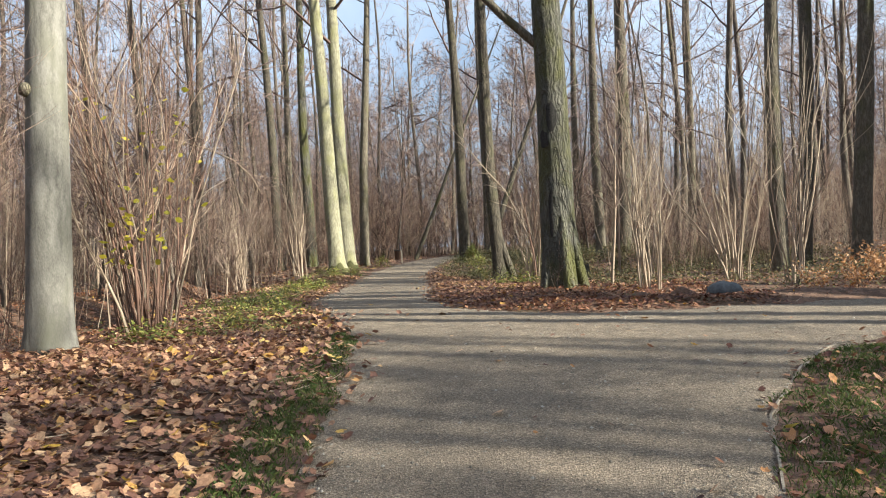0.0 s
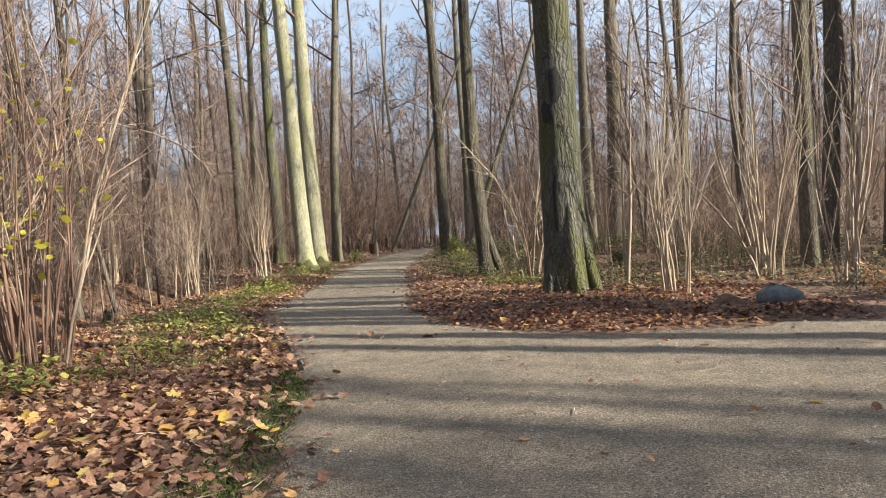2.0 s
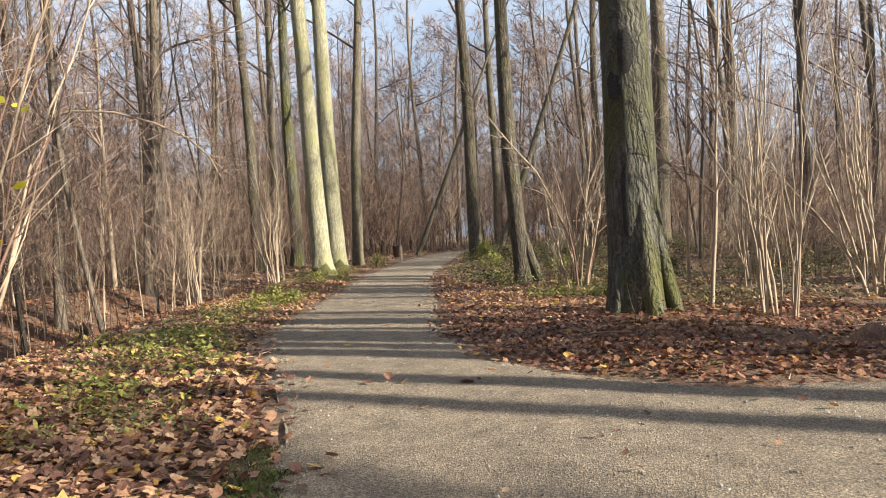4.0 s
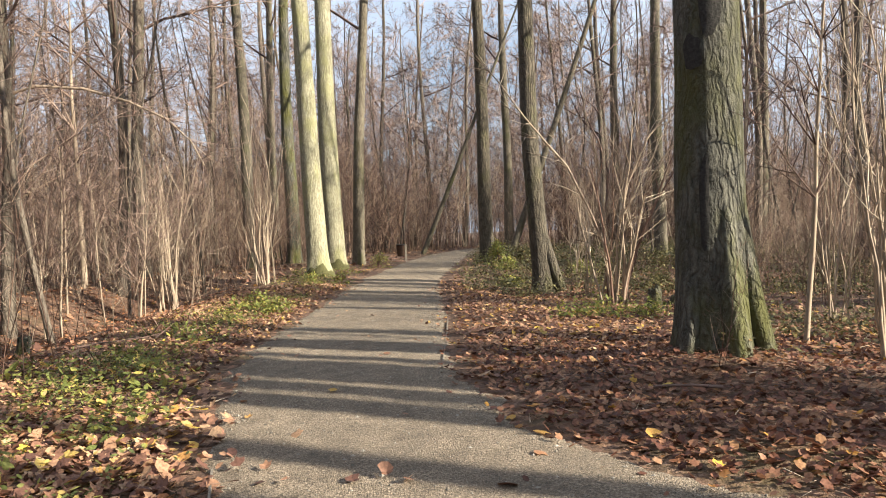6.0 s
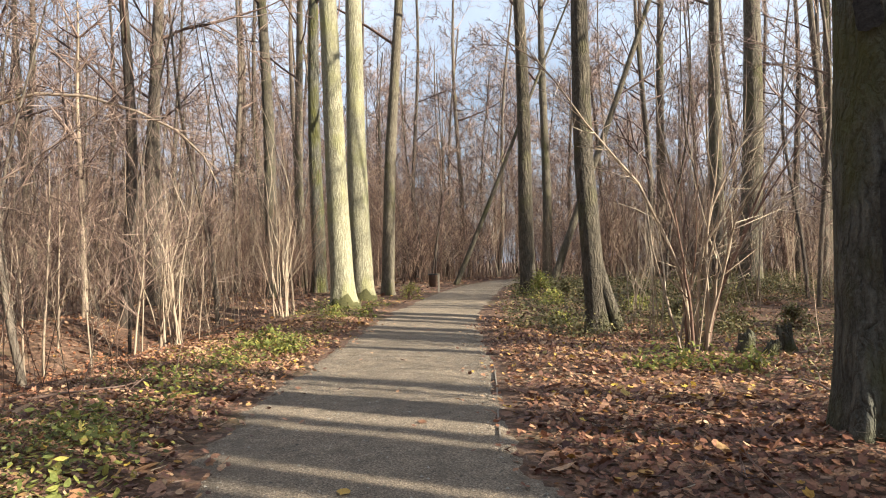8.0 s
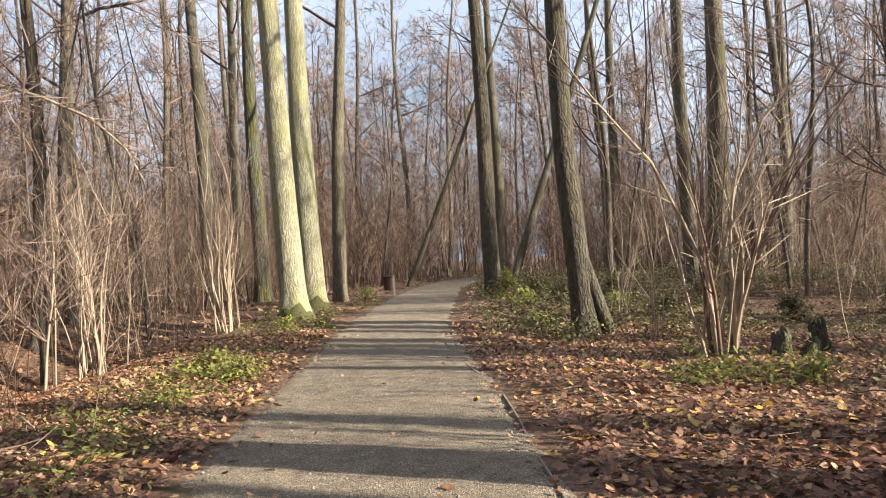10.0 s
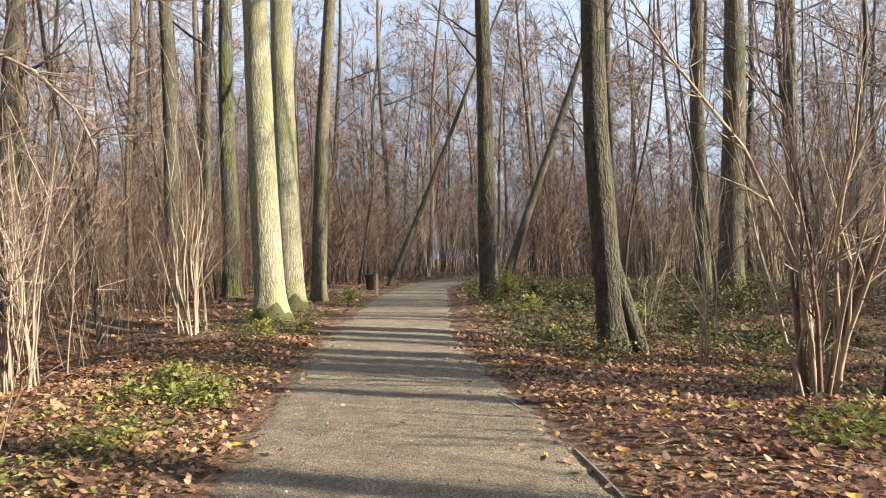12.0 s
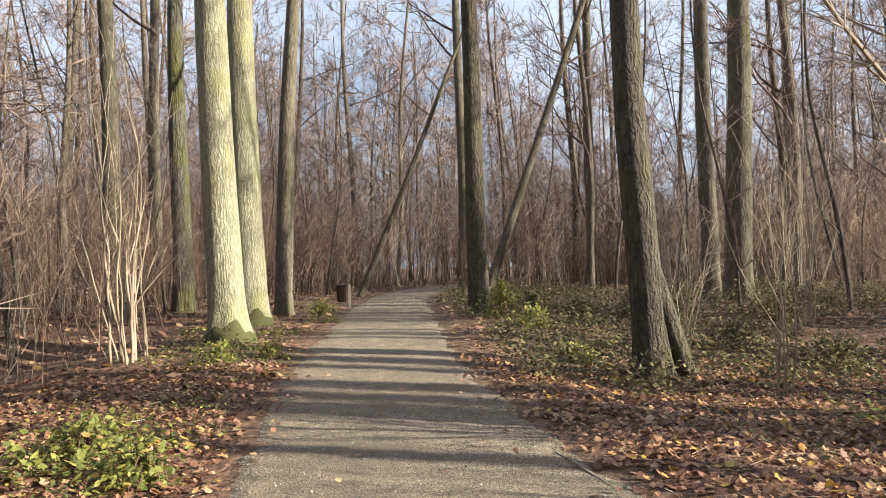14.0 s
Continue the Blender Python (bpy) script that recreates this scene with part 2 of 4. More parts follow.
# ---- the lie of the land ----
YS = [-30, 0, 4.3, 5.4, 8, 11, 23, 26, 29, 34, 40, 60, 200, 900]
ZS = [-0.7, -0.33, -0.19, -0.12, -0.03, 0.02, 0.0, 0.1, 0.26, 0.34, 0.4, 0.5, 0.8, 1.0]
LY = [-400, -30, 4, 7.5, 9.3, 10.4, 11.8, 12.6, 14.4, 17, 22, 25, 28, 33, 37.5, 45, 51, 56, 60, 66, 80]
LX = [-2, -1.1, -1.05, -1.2, -1.38, -1.65, -2.05, -2.35, -2.8, -3.15, -3.2, -3.18, -2.9, -2.5, -2.1, -1.1, 0.2, 2.5, 5, 11, 30]
RY = [-400, -30, 3.0, 10.5, 11.0, 11.4, 11.9, 12.5, 14.6, 16, 18, 20, 24, 27, 32, 36, 42, 50, 56, 60, 66, 80]
RX = [2, 1.7, 1.6, 1.6, 1.4, 0.95, 0.5, 0.2, -0.3, -0.4, -0.45, -0.4, -0.55, -0.65, -0.2, 0.1, 0.65, 2.6, 4.7, 8, 15, 36]
SX = [0.5, 1.6, 1.95, 2.24, 2.75, 3.7, 4.91, 9, 30, 400]
SY = [2.2, 2.9, 3.69, 4.39, 5.16, 6.43, 7.2, 7.6, 8.3, 20]
NX = [0.5, 1.2, 1.9, 2.4, 3.6, 5.5, 7, 10, 30, 400]
NY = [11.7, 11.1, 10.55, 10.42, 10.35, 10.45, 10.5, 10.7, 11.6, 24]


def wave(x, y, s, ph=0.0):
    return (np.sin(x * s + 1.3 * np.sin(y * s * 0.7 + ph)) + np.sin(y * s * 1.13 + 1.7 * np.sin(x * s * 0.6 + 2 * ph))) * 0.5


def inside(x, y):
    """How far a place lies inside the gravel, in metres."""
    x, y = np.asarray(x, float), np.asarray(y, float)
    d = np.minimum(x - np.interp(y, LY, LX), np.interp(y, RY, RX) - x)
    r = np.minimum(np.minimum(x - 0.4, y - np.interp(x, SX, SY)), np.interp(x, NX, NY) - y)
    return np.maximum(d, r) + 0.09 * wave(x, y, 3.3, 0.4) + 0.06 * wave(x, y, 8.0, 2.4) + 0.05 * wave(x, y, 17.0, 1.4)


def step(a, b, v):
    t = np.clip((v - a) / (b - a), 0, 1)
    return t * t * (3 - 2 * t)


def height(x, y):
    x, y = np.asarray(x, float), np.asarray(y, float)
    d = inside(x, y)
    z = np.interp(y, YS, ZS)
    out = step(0.0, 1.2, -d)
    z = z + 0.05 * step(0, 0.5, -d) * (0.4 + 0.6 * wave(x, y, 2.3)) + out * 0.05 * wave(x, y, 0.9, 0.7)
    left = np.interp(y, LY, LX) - x
    ditch = step(8, 13, y) * step(36, 26, y)
    z = z + ditch * (-0.42 * np.exp(-((left - 5.2) / 1.3) ** 2) + 0.22 * np.exp(-((left - 7.6) / 1.2) ** 2))
    bank = np.exp(-((y - np.interp(x, NX, NY) - 0.9) / 0.55) ** 2) * step(1.0, 2.0, x) * step(9, 6, x)
    east = x - np.interp(y, RY, RX)
    z = z - 0.28 * np.exp(-((y - 26.0) / 3.5) ** 2) * step(0.3, 2.2, east) * step(14, 7, x)
    z = z + 0.16 * np.exp(-(((x - 2.56) / 0.9) ** 2 + ((y - 14.9) / 0.9) ** 2))
    return z + 0.13 * bank


def gz(x, y):
    return float(height(x, y))


# ---- building helpers ----


def mesh_of(name, verts, faces, mat, smooth=True):
    me = bpy.data.meshes.new(name)
    me.from_pydata(verts, [], faces)
    me.materials.append(mat)
    if smooth:
        me.polygons.foreach_set("use_smooth", [True] * len(me.polygons))
    me.update()
    return me


def part(name, me, parent, label=""):
    ob = new(name, me)
    ob.parent = parent
    if label:
        tagged(ob, label)
    return ob


class Shape:
    """Gathers tubes and boxes into one mesh."""

    def __init__(self):
        self.v, self.f = [], []

    def tube(self, pts, radii, n=5, cap=False, flare=None):
        base = len(self.v)
        k = len(pts)
        for i, (p, r) in enumerate(zip(pts, radii)):
            d = (Vector(pts[min(i + 1, k - 1)]) - Vector(pts[max(i - 1, 0)])).normalized()
            a = d.cross(Vector((0.31, 0.95, 0.02))).normalized()
            b = d.cross(a)
            for j in range(n):
                t = 2 * math.pi * j / n
                rr = r * (flare(i, t, p) if flare else 1)
                q = Vector(p) + (a * math.cos(t) + b * math.sin(t)) * rr
                self.v.append(tuple(q))
        for i in range(k - 1):
            for j in range(n):
                u, w = base + i * n + j, base + i * n + (j + 1) % n
                self.f.append((u, w, w + n, u + n))
        if cap:
            self.f.append(tuple(base + (k - 1) * n + j for j in range(n)))
            self.f.append(tuple(base + j for j in reversed(range(n))))

    def spike(self, p, d, r):
        """A tapering twig that ends in a point."""
        p, d = Vector(p), Vector(d)
        a = d.cross(Vector((0.31, 0.95, 0.02))).normalized() * r
        b = d.cross(a).normalized() * r
        k = len(self.v)
        self.v += [tuple(p + a), tuple(p - a * 0.5 + b * 0.87), tuple(p - a * 0.5 - b * 0.87), tuple(p + d)]
        self.f += [(k, k + 1, k + 3), (k + 1, k + 2, k + 3), (k + 2, k, k + 3)]

    def box(self, c, s, m=None):
        base = len(self.v)
        for dx in (-1, 1):
            for dy in (-1, 1):
                for dz in (-1, 1):
                    q = Vector((c[0] + dx * s[0] / 2, c[1] + dy * s[1] / 2, c[2] + dz * s[2] / 2))
                    self.v.append(tuple(m @ q if m else q))
        for q in ((0, 1, 3, 2), (4, 6, 7, 5), (0, 4, 5, 1), (2, 3, 7, 6), (0, 2, 6, 4), (1, 5, 7, 3)):
            self.f.append(tuple(base + i for i in q))

    def mesh(self, name, mat, smooth=True):
        return mesh_of(name, self.v, self.f, mat, smooth)


def jitter(rng, s):
    return Vector((rng.uniform(-s, s), rng.uniform(-s, s), rng.uniform(-s, s)))


def limb(sh, rng, p, d, r, length, depth, rise=0.25, crook=0.22, kids=4, n=3, thin=0.35, fine=0.008):
    """A branch that forks into finer ones."""
    if depth == 0:
        sh.spike(p, (Vector(d).normalized() + jitter(rng, crook) + Vector((0, 0, rise * 0.3))).normalized() * length, r)
        return None
    segs = (1, 2, 4, 5, 5)[depth]
    pts, radii = [Vector(p)], [r]
    d = Vector(d).normalized()
    for i in range(segs):
        d = (d + jitter(rng, crook) + Vector((0, 0, rise * 0.3))).normalized()
        pts.append(pts[-1] + d * length / segs)
        radii.append(r * (1 - (1 - thin) * (i + 1) / segs))
    sh.tube(pts, radii, n)
    if depth > 0:
        for _ in range(kids):
            t = rng.uniform(0.25, 1.0) * segs
            i = min(int(t), segs - 1)
            q = pts[i].lerp(pts[i + 1], t - i)
            ax = (pts[i + 1] - pts[i]).normalized()
            side = ax.cross(jitter(rng, 1)).normalized()
            limb(sh, rng, q, ax * 0.75 + side * rng.uniform(0.5, 0.95), max(radii[i] * 0.6, fine), length * rng.uniform(0.4, 0.62),
                 depth - 1, rise, crook * 1.15, kids, 3, thin, fine)
    return pts


def trunk_mesh(name, rng, dia, tall, lean=(0, 0), n=10, rings=14, bend=0.15, flare=0.5, mat=None, lobes=5, lumps=0.03, knee=None):
    sh = Shape()
    hs = [tall * (i / rings) ** 1.5 for i in range(rings + 1)]
    ph, pb = rng.uniform(0, 6), rng.uniform(0, 6)
    pts = [Vector((lean[0] * h + bend * math.sin(h * 0.3 + pb) * min(h / 5, 1), lean[1] * h + bend * math.cos(h * 0.27 + pb) * min(h / 5, 1), h)) for h in hs]
    if knee:
        for p in pts:
            p.x += knee[1] * max(p.z - knee[0], 0)
    pts = [Vector((0, 0, -0.25))] + pts
    hs = [-0.25] + hs
    radii = [dia / 2 * (1.04 - 0.72 * max(h, 0) / tall) for h in hs]

    def fl(i, t, p):
        h = max(hs[i], 0)
        e = math.exp(-h / (dia * 0.55))
        return 1 + flare * e * (1 + 0.55 * math.sin(lobes * t + ph)) + lumps * noise.noise(Vector((math.cos(t) * 2 + ph, math.sin(t) * 2, h * 0.8))) * 2
    sh.tube(pts, radii, n, flare=fl)
    return sh.mesh(name, mat), pts, radii


def crown_mesh(name, rng, pts, radii, start, count, length, depth, kids, mat, rmul=0.45, spread=(0.4, 1.0), fine=0.008):
    sh = Shape()
    k = len(pts)
    for c in range(count):
        t = start + (1 - start) * (c + rng.uniform(0, 1)) / count
        z = t * pts[-1].z
        i = next((j for j in range(k - 1) if pts[j + 1].z >= z), k - 2)
        f = (z - pts[i].z) / max(pts[i + 1].z - pts[i].z, 1e-6)
        p = pts[i].lerp(pts[i + 1], f)
        a = rng.uniform(0, 2 * math.pi)
        d = Vector((math.cos(a), math.sin(a), rng.uniform(*spread)))
        limb(sh, rng, p, d, radii[i] * rmul * rng.uniform(0.6, 1), length * rng.uniform(0.6, 1.1) * (1.15 - 0.5 * t), depth, 0.3, 0.24, kids, fine=fine)
    return sh.mesh(name, mat)


def make_tree(rng, dia, tall, lean=(0, 0), mat=None, near=False, start=0.42, count=9, length=6.0, depth=3, kids=4, bend=0.15, flare=0.5, label="", group="", twig=None, name="tree", fine=0.009, knee=None):
    top = tagged(new(name), label, name, group)
    me, pts, radii = trunk_mesh("trunk", rng, dia, tall, lean, 26 if near else 9, 34 if near else 14, bend, flare, mat, knee=knee)
    part("trunk", me, top)
    part("crown", crown_mesh("crown", rng, pts, radii, start, count, length, depth, kids, twig or TWIG, fine=fine), top, "bare leafless branches and twigs")
    return top


def shoot(sh, rng, p, d, r, length, twigs, twig_len, n=4, crook=0.06, segs=7, sag=0.0, forks=0, tr=0.0012):
    """One slender stem with short side twigs."""
    pts, radii = [Vector(p)], [r]
    d = Vector(d).normalized()
    for i in range(segs):
        d = (d + jitter(rng, crook) + Vector((0, 0, 0.06 - sag * i / segs))).normalized()
        pts.append(pts[-1] + d * length / segs)
        radii.append(r * (1 - 0.8 * (i + 1) / segs))
    sh.tube(pts, radii, n)
    for _ in range(forks):
        i = rng.randint(2, segs - 2)
        e = (pts[i + 1] - pts[i]).normalized() + jitter(rng, 0.5)
        shoot(sh, rng, pts[i], e, radii[i] * 0.75, length * rng.uniform(0.3, 0.55), twigs // 2, twig_len, n, crook, 5)
    for _ in range(twigs):
        t = (0.3 + 0.7 * rng.random()) * (segs - 0.01)
        i = int(t)
        q = pts[i].lerp(pts[i + 1], t - i)
        ax = (pts[i + 1] - pts[i]).normalized()
        side = ax.cross(jitter(rng, 1)).normalized()
        e = (ax * 0.8 + side * rng.uniform(0.4, 1.0)).normalized()
        ln = twig_len * rng.uniform(0.4, 1.2)
        m = q + e * ln * 0.5
        e2 = (e + jitter(rng, 0.35)).normalized()
        rr = radii[i] * 0.45 + tr
        sh.spike(q, (e + e2) * ln * 0.5, rr)
        if rng.random() < 0.8:
            e3 = (e + jitter(rng, 0.7)).normalized()
            sh.spike(m, e3 * ln * 0.5, rr * 0.6)
    return pts


def make_hazel(rng, stems, tall, r=0.016, splay=0.25, mat=None, twigs=9, label="", group="", foot=0.18, tw=0.5, sag=0.0):
    top = tagged(new("shrub"), label, "shrub", group)
    for i in range(stems):
        sh = Shape()
        a = rng.uniform(0, 2 * math.pi)
        q = foot * math.sqrt(rng.random())
        s = splay * rng.uniform(0.1, 1.3)
        shoot(sh, rng, (q * math.cos(a), q * math.sin(a), -0.06), (s * math.cos(a), s * math.sin(a), 1), r * rng.uniform(0.55, 1.25),
              tall * rng.uniform(0.55, 1.1), twigs, tw, 5, 0.14, 9, sag, 2)
        part("stem", sh.mesh("stem", mat[i % len(mat)] if isinstance(mat, list) else mat or STEM), top)
    return top


def make_thicket(rng, stems, tall, size, mat, r=0.009, twigs=8, tw=0.55, label="", group=""):
    top = tagged(new("thicket"), label, "thicket", group)
    a, b = Shape(), Shape()
    for i in range(stems):
        x, y = rng.gauss(0, size * 0.4), rng.gauss(0, size * 0.4)
        h = tall * rng.uniform(0.45, 1.1)
        shoot(a if i % 2 else b, rng, (x, y, -0.1), (rng.gauss(0, 0.2), rng.gauss(0, 0.2), 1), r * rng.uniform(0.5, 1.5), h, twigs, tw, 3, 0.09, 4, tr=0.002)
    tagged(part("brushwood", a.mesh("brushwood", mat), top), kind="stuff")
    tagged(part("brushwood", b.mesh("brushwood", BRUSH), top), kind="stuff")
    return top


def at(ob, x, y, rz=0.0, s=1.0, sz=None, dz=0.0):
    ob.matrix_basis = Matrix.Translation((x, y, gz(x, y) + dz)) @ Matrix.Rotation(rz, 4, "Z") @ Matrix.Diagonal((s, s, sz or s, 1))
    return ob


def copy_at(ob, x, y, rz=0.0, s=1.0, sz=None):
    return copy_thing(ob, Matrix.Translation((x, y, gz(x, y))) @ Matrix.Rotation(rz, 4, "Z") @ Matrix.Diagonal((s / ob.scale[0], s / ob.scale[1], (sz or s) / ob.scale[2], 1)))


# ---- ground and gravel ----


def lines(*spans):
    out = []
    for a, b, s in spans:
        out += list(np.arange(a, b - 1e-6, s))
    return np.array(out + [spans[-1][1]])


def sheet(name, xs, ys, zfun, mat, keep=None):
    X, Y = np.meshgrid(xs, ys)
    Z = zfun(X, Y)
    nx, ny = len(xs), len(ys)
    verts = np.stack([X.ravel(), Y.ravel(), Z.ravel()], 1)
    i, j = np.meshgrid(np.arange(nx - 1), np.arange(ny - 1))
    q = (j * nx + i).ravel()
    faces = np.stack([q, q + 1, q + 1 + nx, q + nx], 1)
    if keep is not None:
        ok = keep(X, Y).ravel()
        faces = faces[ok[faces].all(1)]
        used = np.unique(faces)
        back = np.full(len(verts), -1)
        back[used] = np.arange(len(used))
        verts, faces = verts[used], back[faces]
    return new(name, mesh_of(name, verts.tolist(), faces.tolist(), mat))


ground = tagged(sheet("ground", lines((-900, -60, 60), (-60, -16, 2), (-16, 12, 0.2), (12, 60, 2), (60, 900, 60)),
                      lines((-900, -40, 60), (-40, -2, 2), (-2, 36, 0.2), (36, 70, 0.6), (70, 100, 3), (100, 900, 60)), height, SOIL),
                "brown forest soil strewn with dead leaves and moss", "ground", kind="structure")


def gravel_z(x, y):
    d = inside(x, y)
    fine = 0.006 * wave(x, y, 9.0, 2.0) + 0.008 * wave(x, y, 3.1, 1.0)
    return height(x, y) + np.clip(d * 0.25, -0.05, 0.022) + fine * step(0, 0.3, d)


road = tagged(sheet("gravel_path", lines((-5, 12, 0.13), (12, 90, 1.0)), lines((-40, -2, 0.5), (-2, 30, 0.13), (30, 80, 0.4)), gravel_z, GRAVEL,
                    lambda x, y: inside(x, y) > -0.35), "grey compacted gravel path with pebbles and wheel marks", "path", kind="structure")

# ---- the trees that stand by the path ----
rng = random.Random(7)


def placed(x, y, dia, tall, lean, mat, label, bend=0.08, flare=0.22, leany=0.0, **k):
    t = make_tree(rng, dia, tall, (lean, leany), mat, True, bend=bend, flare=flare, label=label, **k)
    return at(t, x, y)


old_tree = placed(2.56, 15.0, 0.76, 21, -0.012, BARK_MOSSY, "thick old tree with mossy furrowed bark and spreading roots", 0.06, 0.12, count=12, start=0.3)
placed(-5.3, 8.65, 0.55, 20, 0.03, BARK_BEECH, "smooth pale beech trunk among fallen leaves", 0.03, 0.2)
knot_tree = [o for o in scene.objects if o.get("label", "").startswith("smooth pale beech")][0]
knot = Shape()
knot.tube([(0.02, -0.08, 3.4), (-0.06, -0.16, 3.42), (-0.11, -0.22, 3.43), (-0.12, -0.23, 3.43)], [0.1, 0.1, 0.08, 0.03], 12, True)
part("knot", knot.mesh("knot", BARK_GREY), knot_tree, "dark branch scar")
placed(-4.45, 29.7, 0.66, 24, -0.045, BARK_PALE, "tall pale sunlit tree beside the path", 0.05, 0.3)
placed(-4.45, 33.2, 0.72, 25, -0.02, BARK_PALE, "tall pale tree with furrowed bark", 0.05, 0.2)
placed(-3.95, 36.0, 0.48, 22, 0.05, BARK_GREY, "slim dark grey tree behind the pale pair")
placed(-8.3, 36.0, 0.5, 23, -0.03, BARK_GREY, "grey tree standing in the thicket")
placed(-7.2, 39.0, 0.6, 24, -0.005, BARK_MOSSY, "greenish tree standing in the thicket")
placed(-9.4, 45.0, 0.5, 24, 0.0, BARK_GREY, "grey tree deep in the thicket")
placed(1.22, 34.4, 0.54, 23, -0.018, BARK_DARK, "dark tree at the bend of the path")
split_tree = placed(2.2, 26.1, 0.5, 22, -0.058, BARK_DARK, "leaning tree with split root and furrowed bark", 0.03, 0.3, knee=(4.0, 0.05))
placed(9.5, 36.0, 0.8, 24, 0.03, BARK_GREY, "stout grey tree in the green undergrowth")
placed(8.1, 35.0, 0.5, 23, 0.0, BARK_GREY, "grey tree beside a stouter one")
placed(10.0, 50.0, 0.6, 24, 0.015, BARK_GREY, "grey tree far off in the wood")
placed(3.4, 49.0, 0.55, 24, 0.0, BARK_GREY, "slim tree behind the bend of the path")
placed(9.2, 18.6, 0.44, 21, 0.02, BARK_GREY, "dark tree behind the hazel clumps")
placed(11.2, 21.2, 0.47, 21, 0.05, BARK_GREY, "dark tree in the sunlit undergrowth")
placed(12.6, 20.5, 0.55, 22, 0.05, BARK_GREY, "dark tree at the side of the gravel road")
placed(15.2, 42.0, 0.48, 22, 0.03, BARK_GREY, "grey tree behind the hazel clumps, far off")
placed(2.75, 41.0, 0.34, 20, 0.36, BARK_GREY, "dead tree leaning steeply over its neighbours", 0.05, 0.1, count=4)
placed(-1.6, 45.5, 0.26, 15, 0.42, BARK_GREY, "thin tree leaning far over the path", 0.05, 0.1, count=4)


def root(tree, mat, pts, radii, label=""):
    sh = Shape()
    sh.tube([Vector(p) for p in pts], radii, 10)
    return part("root", sh.mesh("root", mat), tree, label)


root(old_tree, BARK_MOSSY, [(0.2, -0.12, 1.9), (0.28, -0.16, 1.1), (0.38, -0.2, 0.45), (0.5, -0.26, -0.12)], [0.1, 0.12, 0.12, 0.11], "mossy root rib")
root(old_tree, BARK_MOSSY, [(0.05, -0.26, 1.9), (0.06, -0.33, 0.9), (0.09, -0.4, 0.3), (0.11, -0.5, -0.12)], [0.1, 0.12, 0.13, 0.12], "mossy root rib")
root(old_tree, BARK_MOSSY, [(-0.22, -0.12, 1.2), (-0.28, -0.2, 0.5), (-0.38, -0.28, -0.12)], [0.1, 0.11, 0.11], "mossy root rib")
root(split_tree, BARK_DARK, [(0.02, -0.06, 1.6), (0.16, -0.1, 1.0), (0.34, -0.13, 0.45), (0.52, -0.15, -0.15)], [0.12, 0.15, 0.14, 0.14], "slanting second leg of the trunk")


def scar(tree, a, r, z, w, h):
    """An old branch scar, black and ragged. a: where on the trunk, in degrees."""
    turn = Matrix.Translation((r * math.cos(radians(a)), r * math.sin(radians(a)), z)) @ Matrix.Rotation(radians(a), 4, "Z")
    n = 22
    ring = []
    for k in range(n):
        t = 2 * math.pi * k / n
        q = 1 + 0.45 * noise.noise(Vector((math.cos(t) * 1.4 + z, math.sin(t) * 1.4, a)))
        y_ = w * q * math.cos(t)
        ring.append(turn @ Vector((math.sqrt(max(r * r - y_ * y_, 0)) - r + 0.004, y_, h * q * math.sin(t))))
    core = Shape()
    core.v = [tuple(turn @ Vector((0.012, 0, 0)))] + [tuple(turn @ Vector((0.02, 0, 0)) * 0.5 + p * 0.5) for p in ring] + [tuple(p) for p in ring]
    core.f = [(0, 1 + k, 1 + (k + 1) % n) for k in range(n)] + [(1 + k, 1 + n + k, 1 + n + (k + 1) % n, 1 + (k + 1) % n) for k in range(n)]
    part("scar", core.mesh("scar", WOOD_DARK), tree, "black rotten branch scar")


scar(old_tree, -104, 0.4, 3.7, 0.11, 0.36)
scar(old_tree, -132, 0.4, 3.2, 0.1, 0.2)
scar(old_tree, -118, 0.41, 1.6, 0.05, 0.5)


def moss_skirt(tree, r, tall):
    """Moss that climbs the foot of a trunk to an uneven height."""
    sh, n = Shape(), 28
    rows = 5
    for i in range(rows):
        for j in range(n):
            a = 2 * math.pi * j / n
            top_z = tall * (0.6 + 0.8 * noise.noise(Vector((math.cos(a) * 1.6, math.sin(a) * 1.6, r * 9))))
            z = -0.1 + (top_z + 0.1) * i / (rows - 1)
            rr = r * (1.02 + 0.34 * math.exp(-max(z, 0) / (r * 1.1))) + (0.03 if i < rows - 1 else -0.03)
            sh.v.append((rr * math.cos(a), rr * math.sin(a), z))
    for i in range(rows - 1):
        for j in range(n):
            k = i * n + j
            m = i * n + (j + 1) % n
            sh.f.append((k, m, m + n, k + n))
    part("moss", sh.mesh("moss", MOSS), tree, "yellow-green moss at the trunk's foot")


for tree in [o for o in scene.objects if o.get("label", "").startswith("tall pale")]:
    moss_skirt(tree, 0.35, 0.42)
big_limb = Shape()
limb(big_limb, rng, (-0.2, 0, 5.3), (-0.8, 0.1, 0.65), 0.11, 6.0, 3, 0.3, 0.2, 4, 7)
part("limb", big_limb.mesh("limb", BARK_GREY), old_tree, "thick bare side limb")

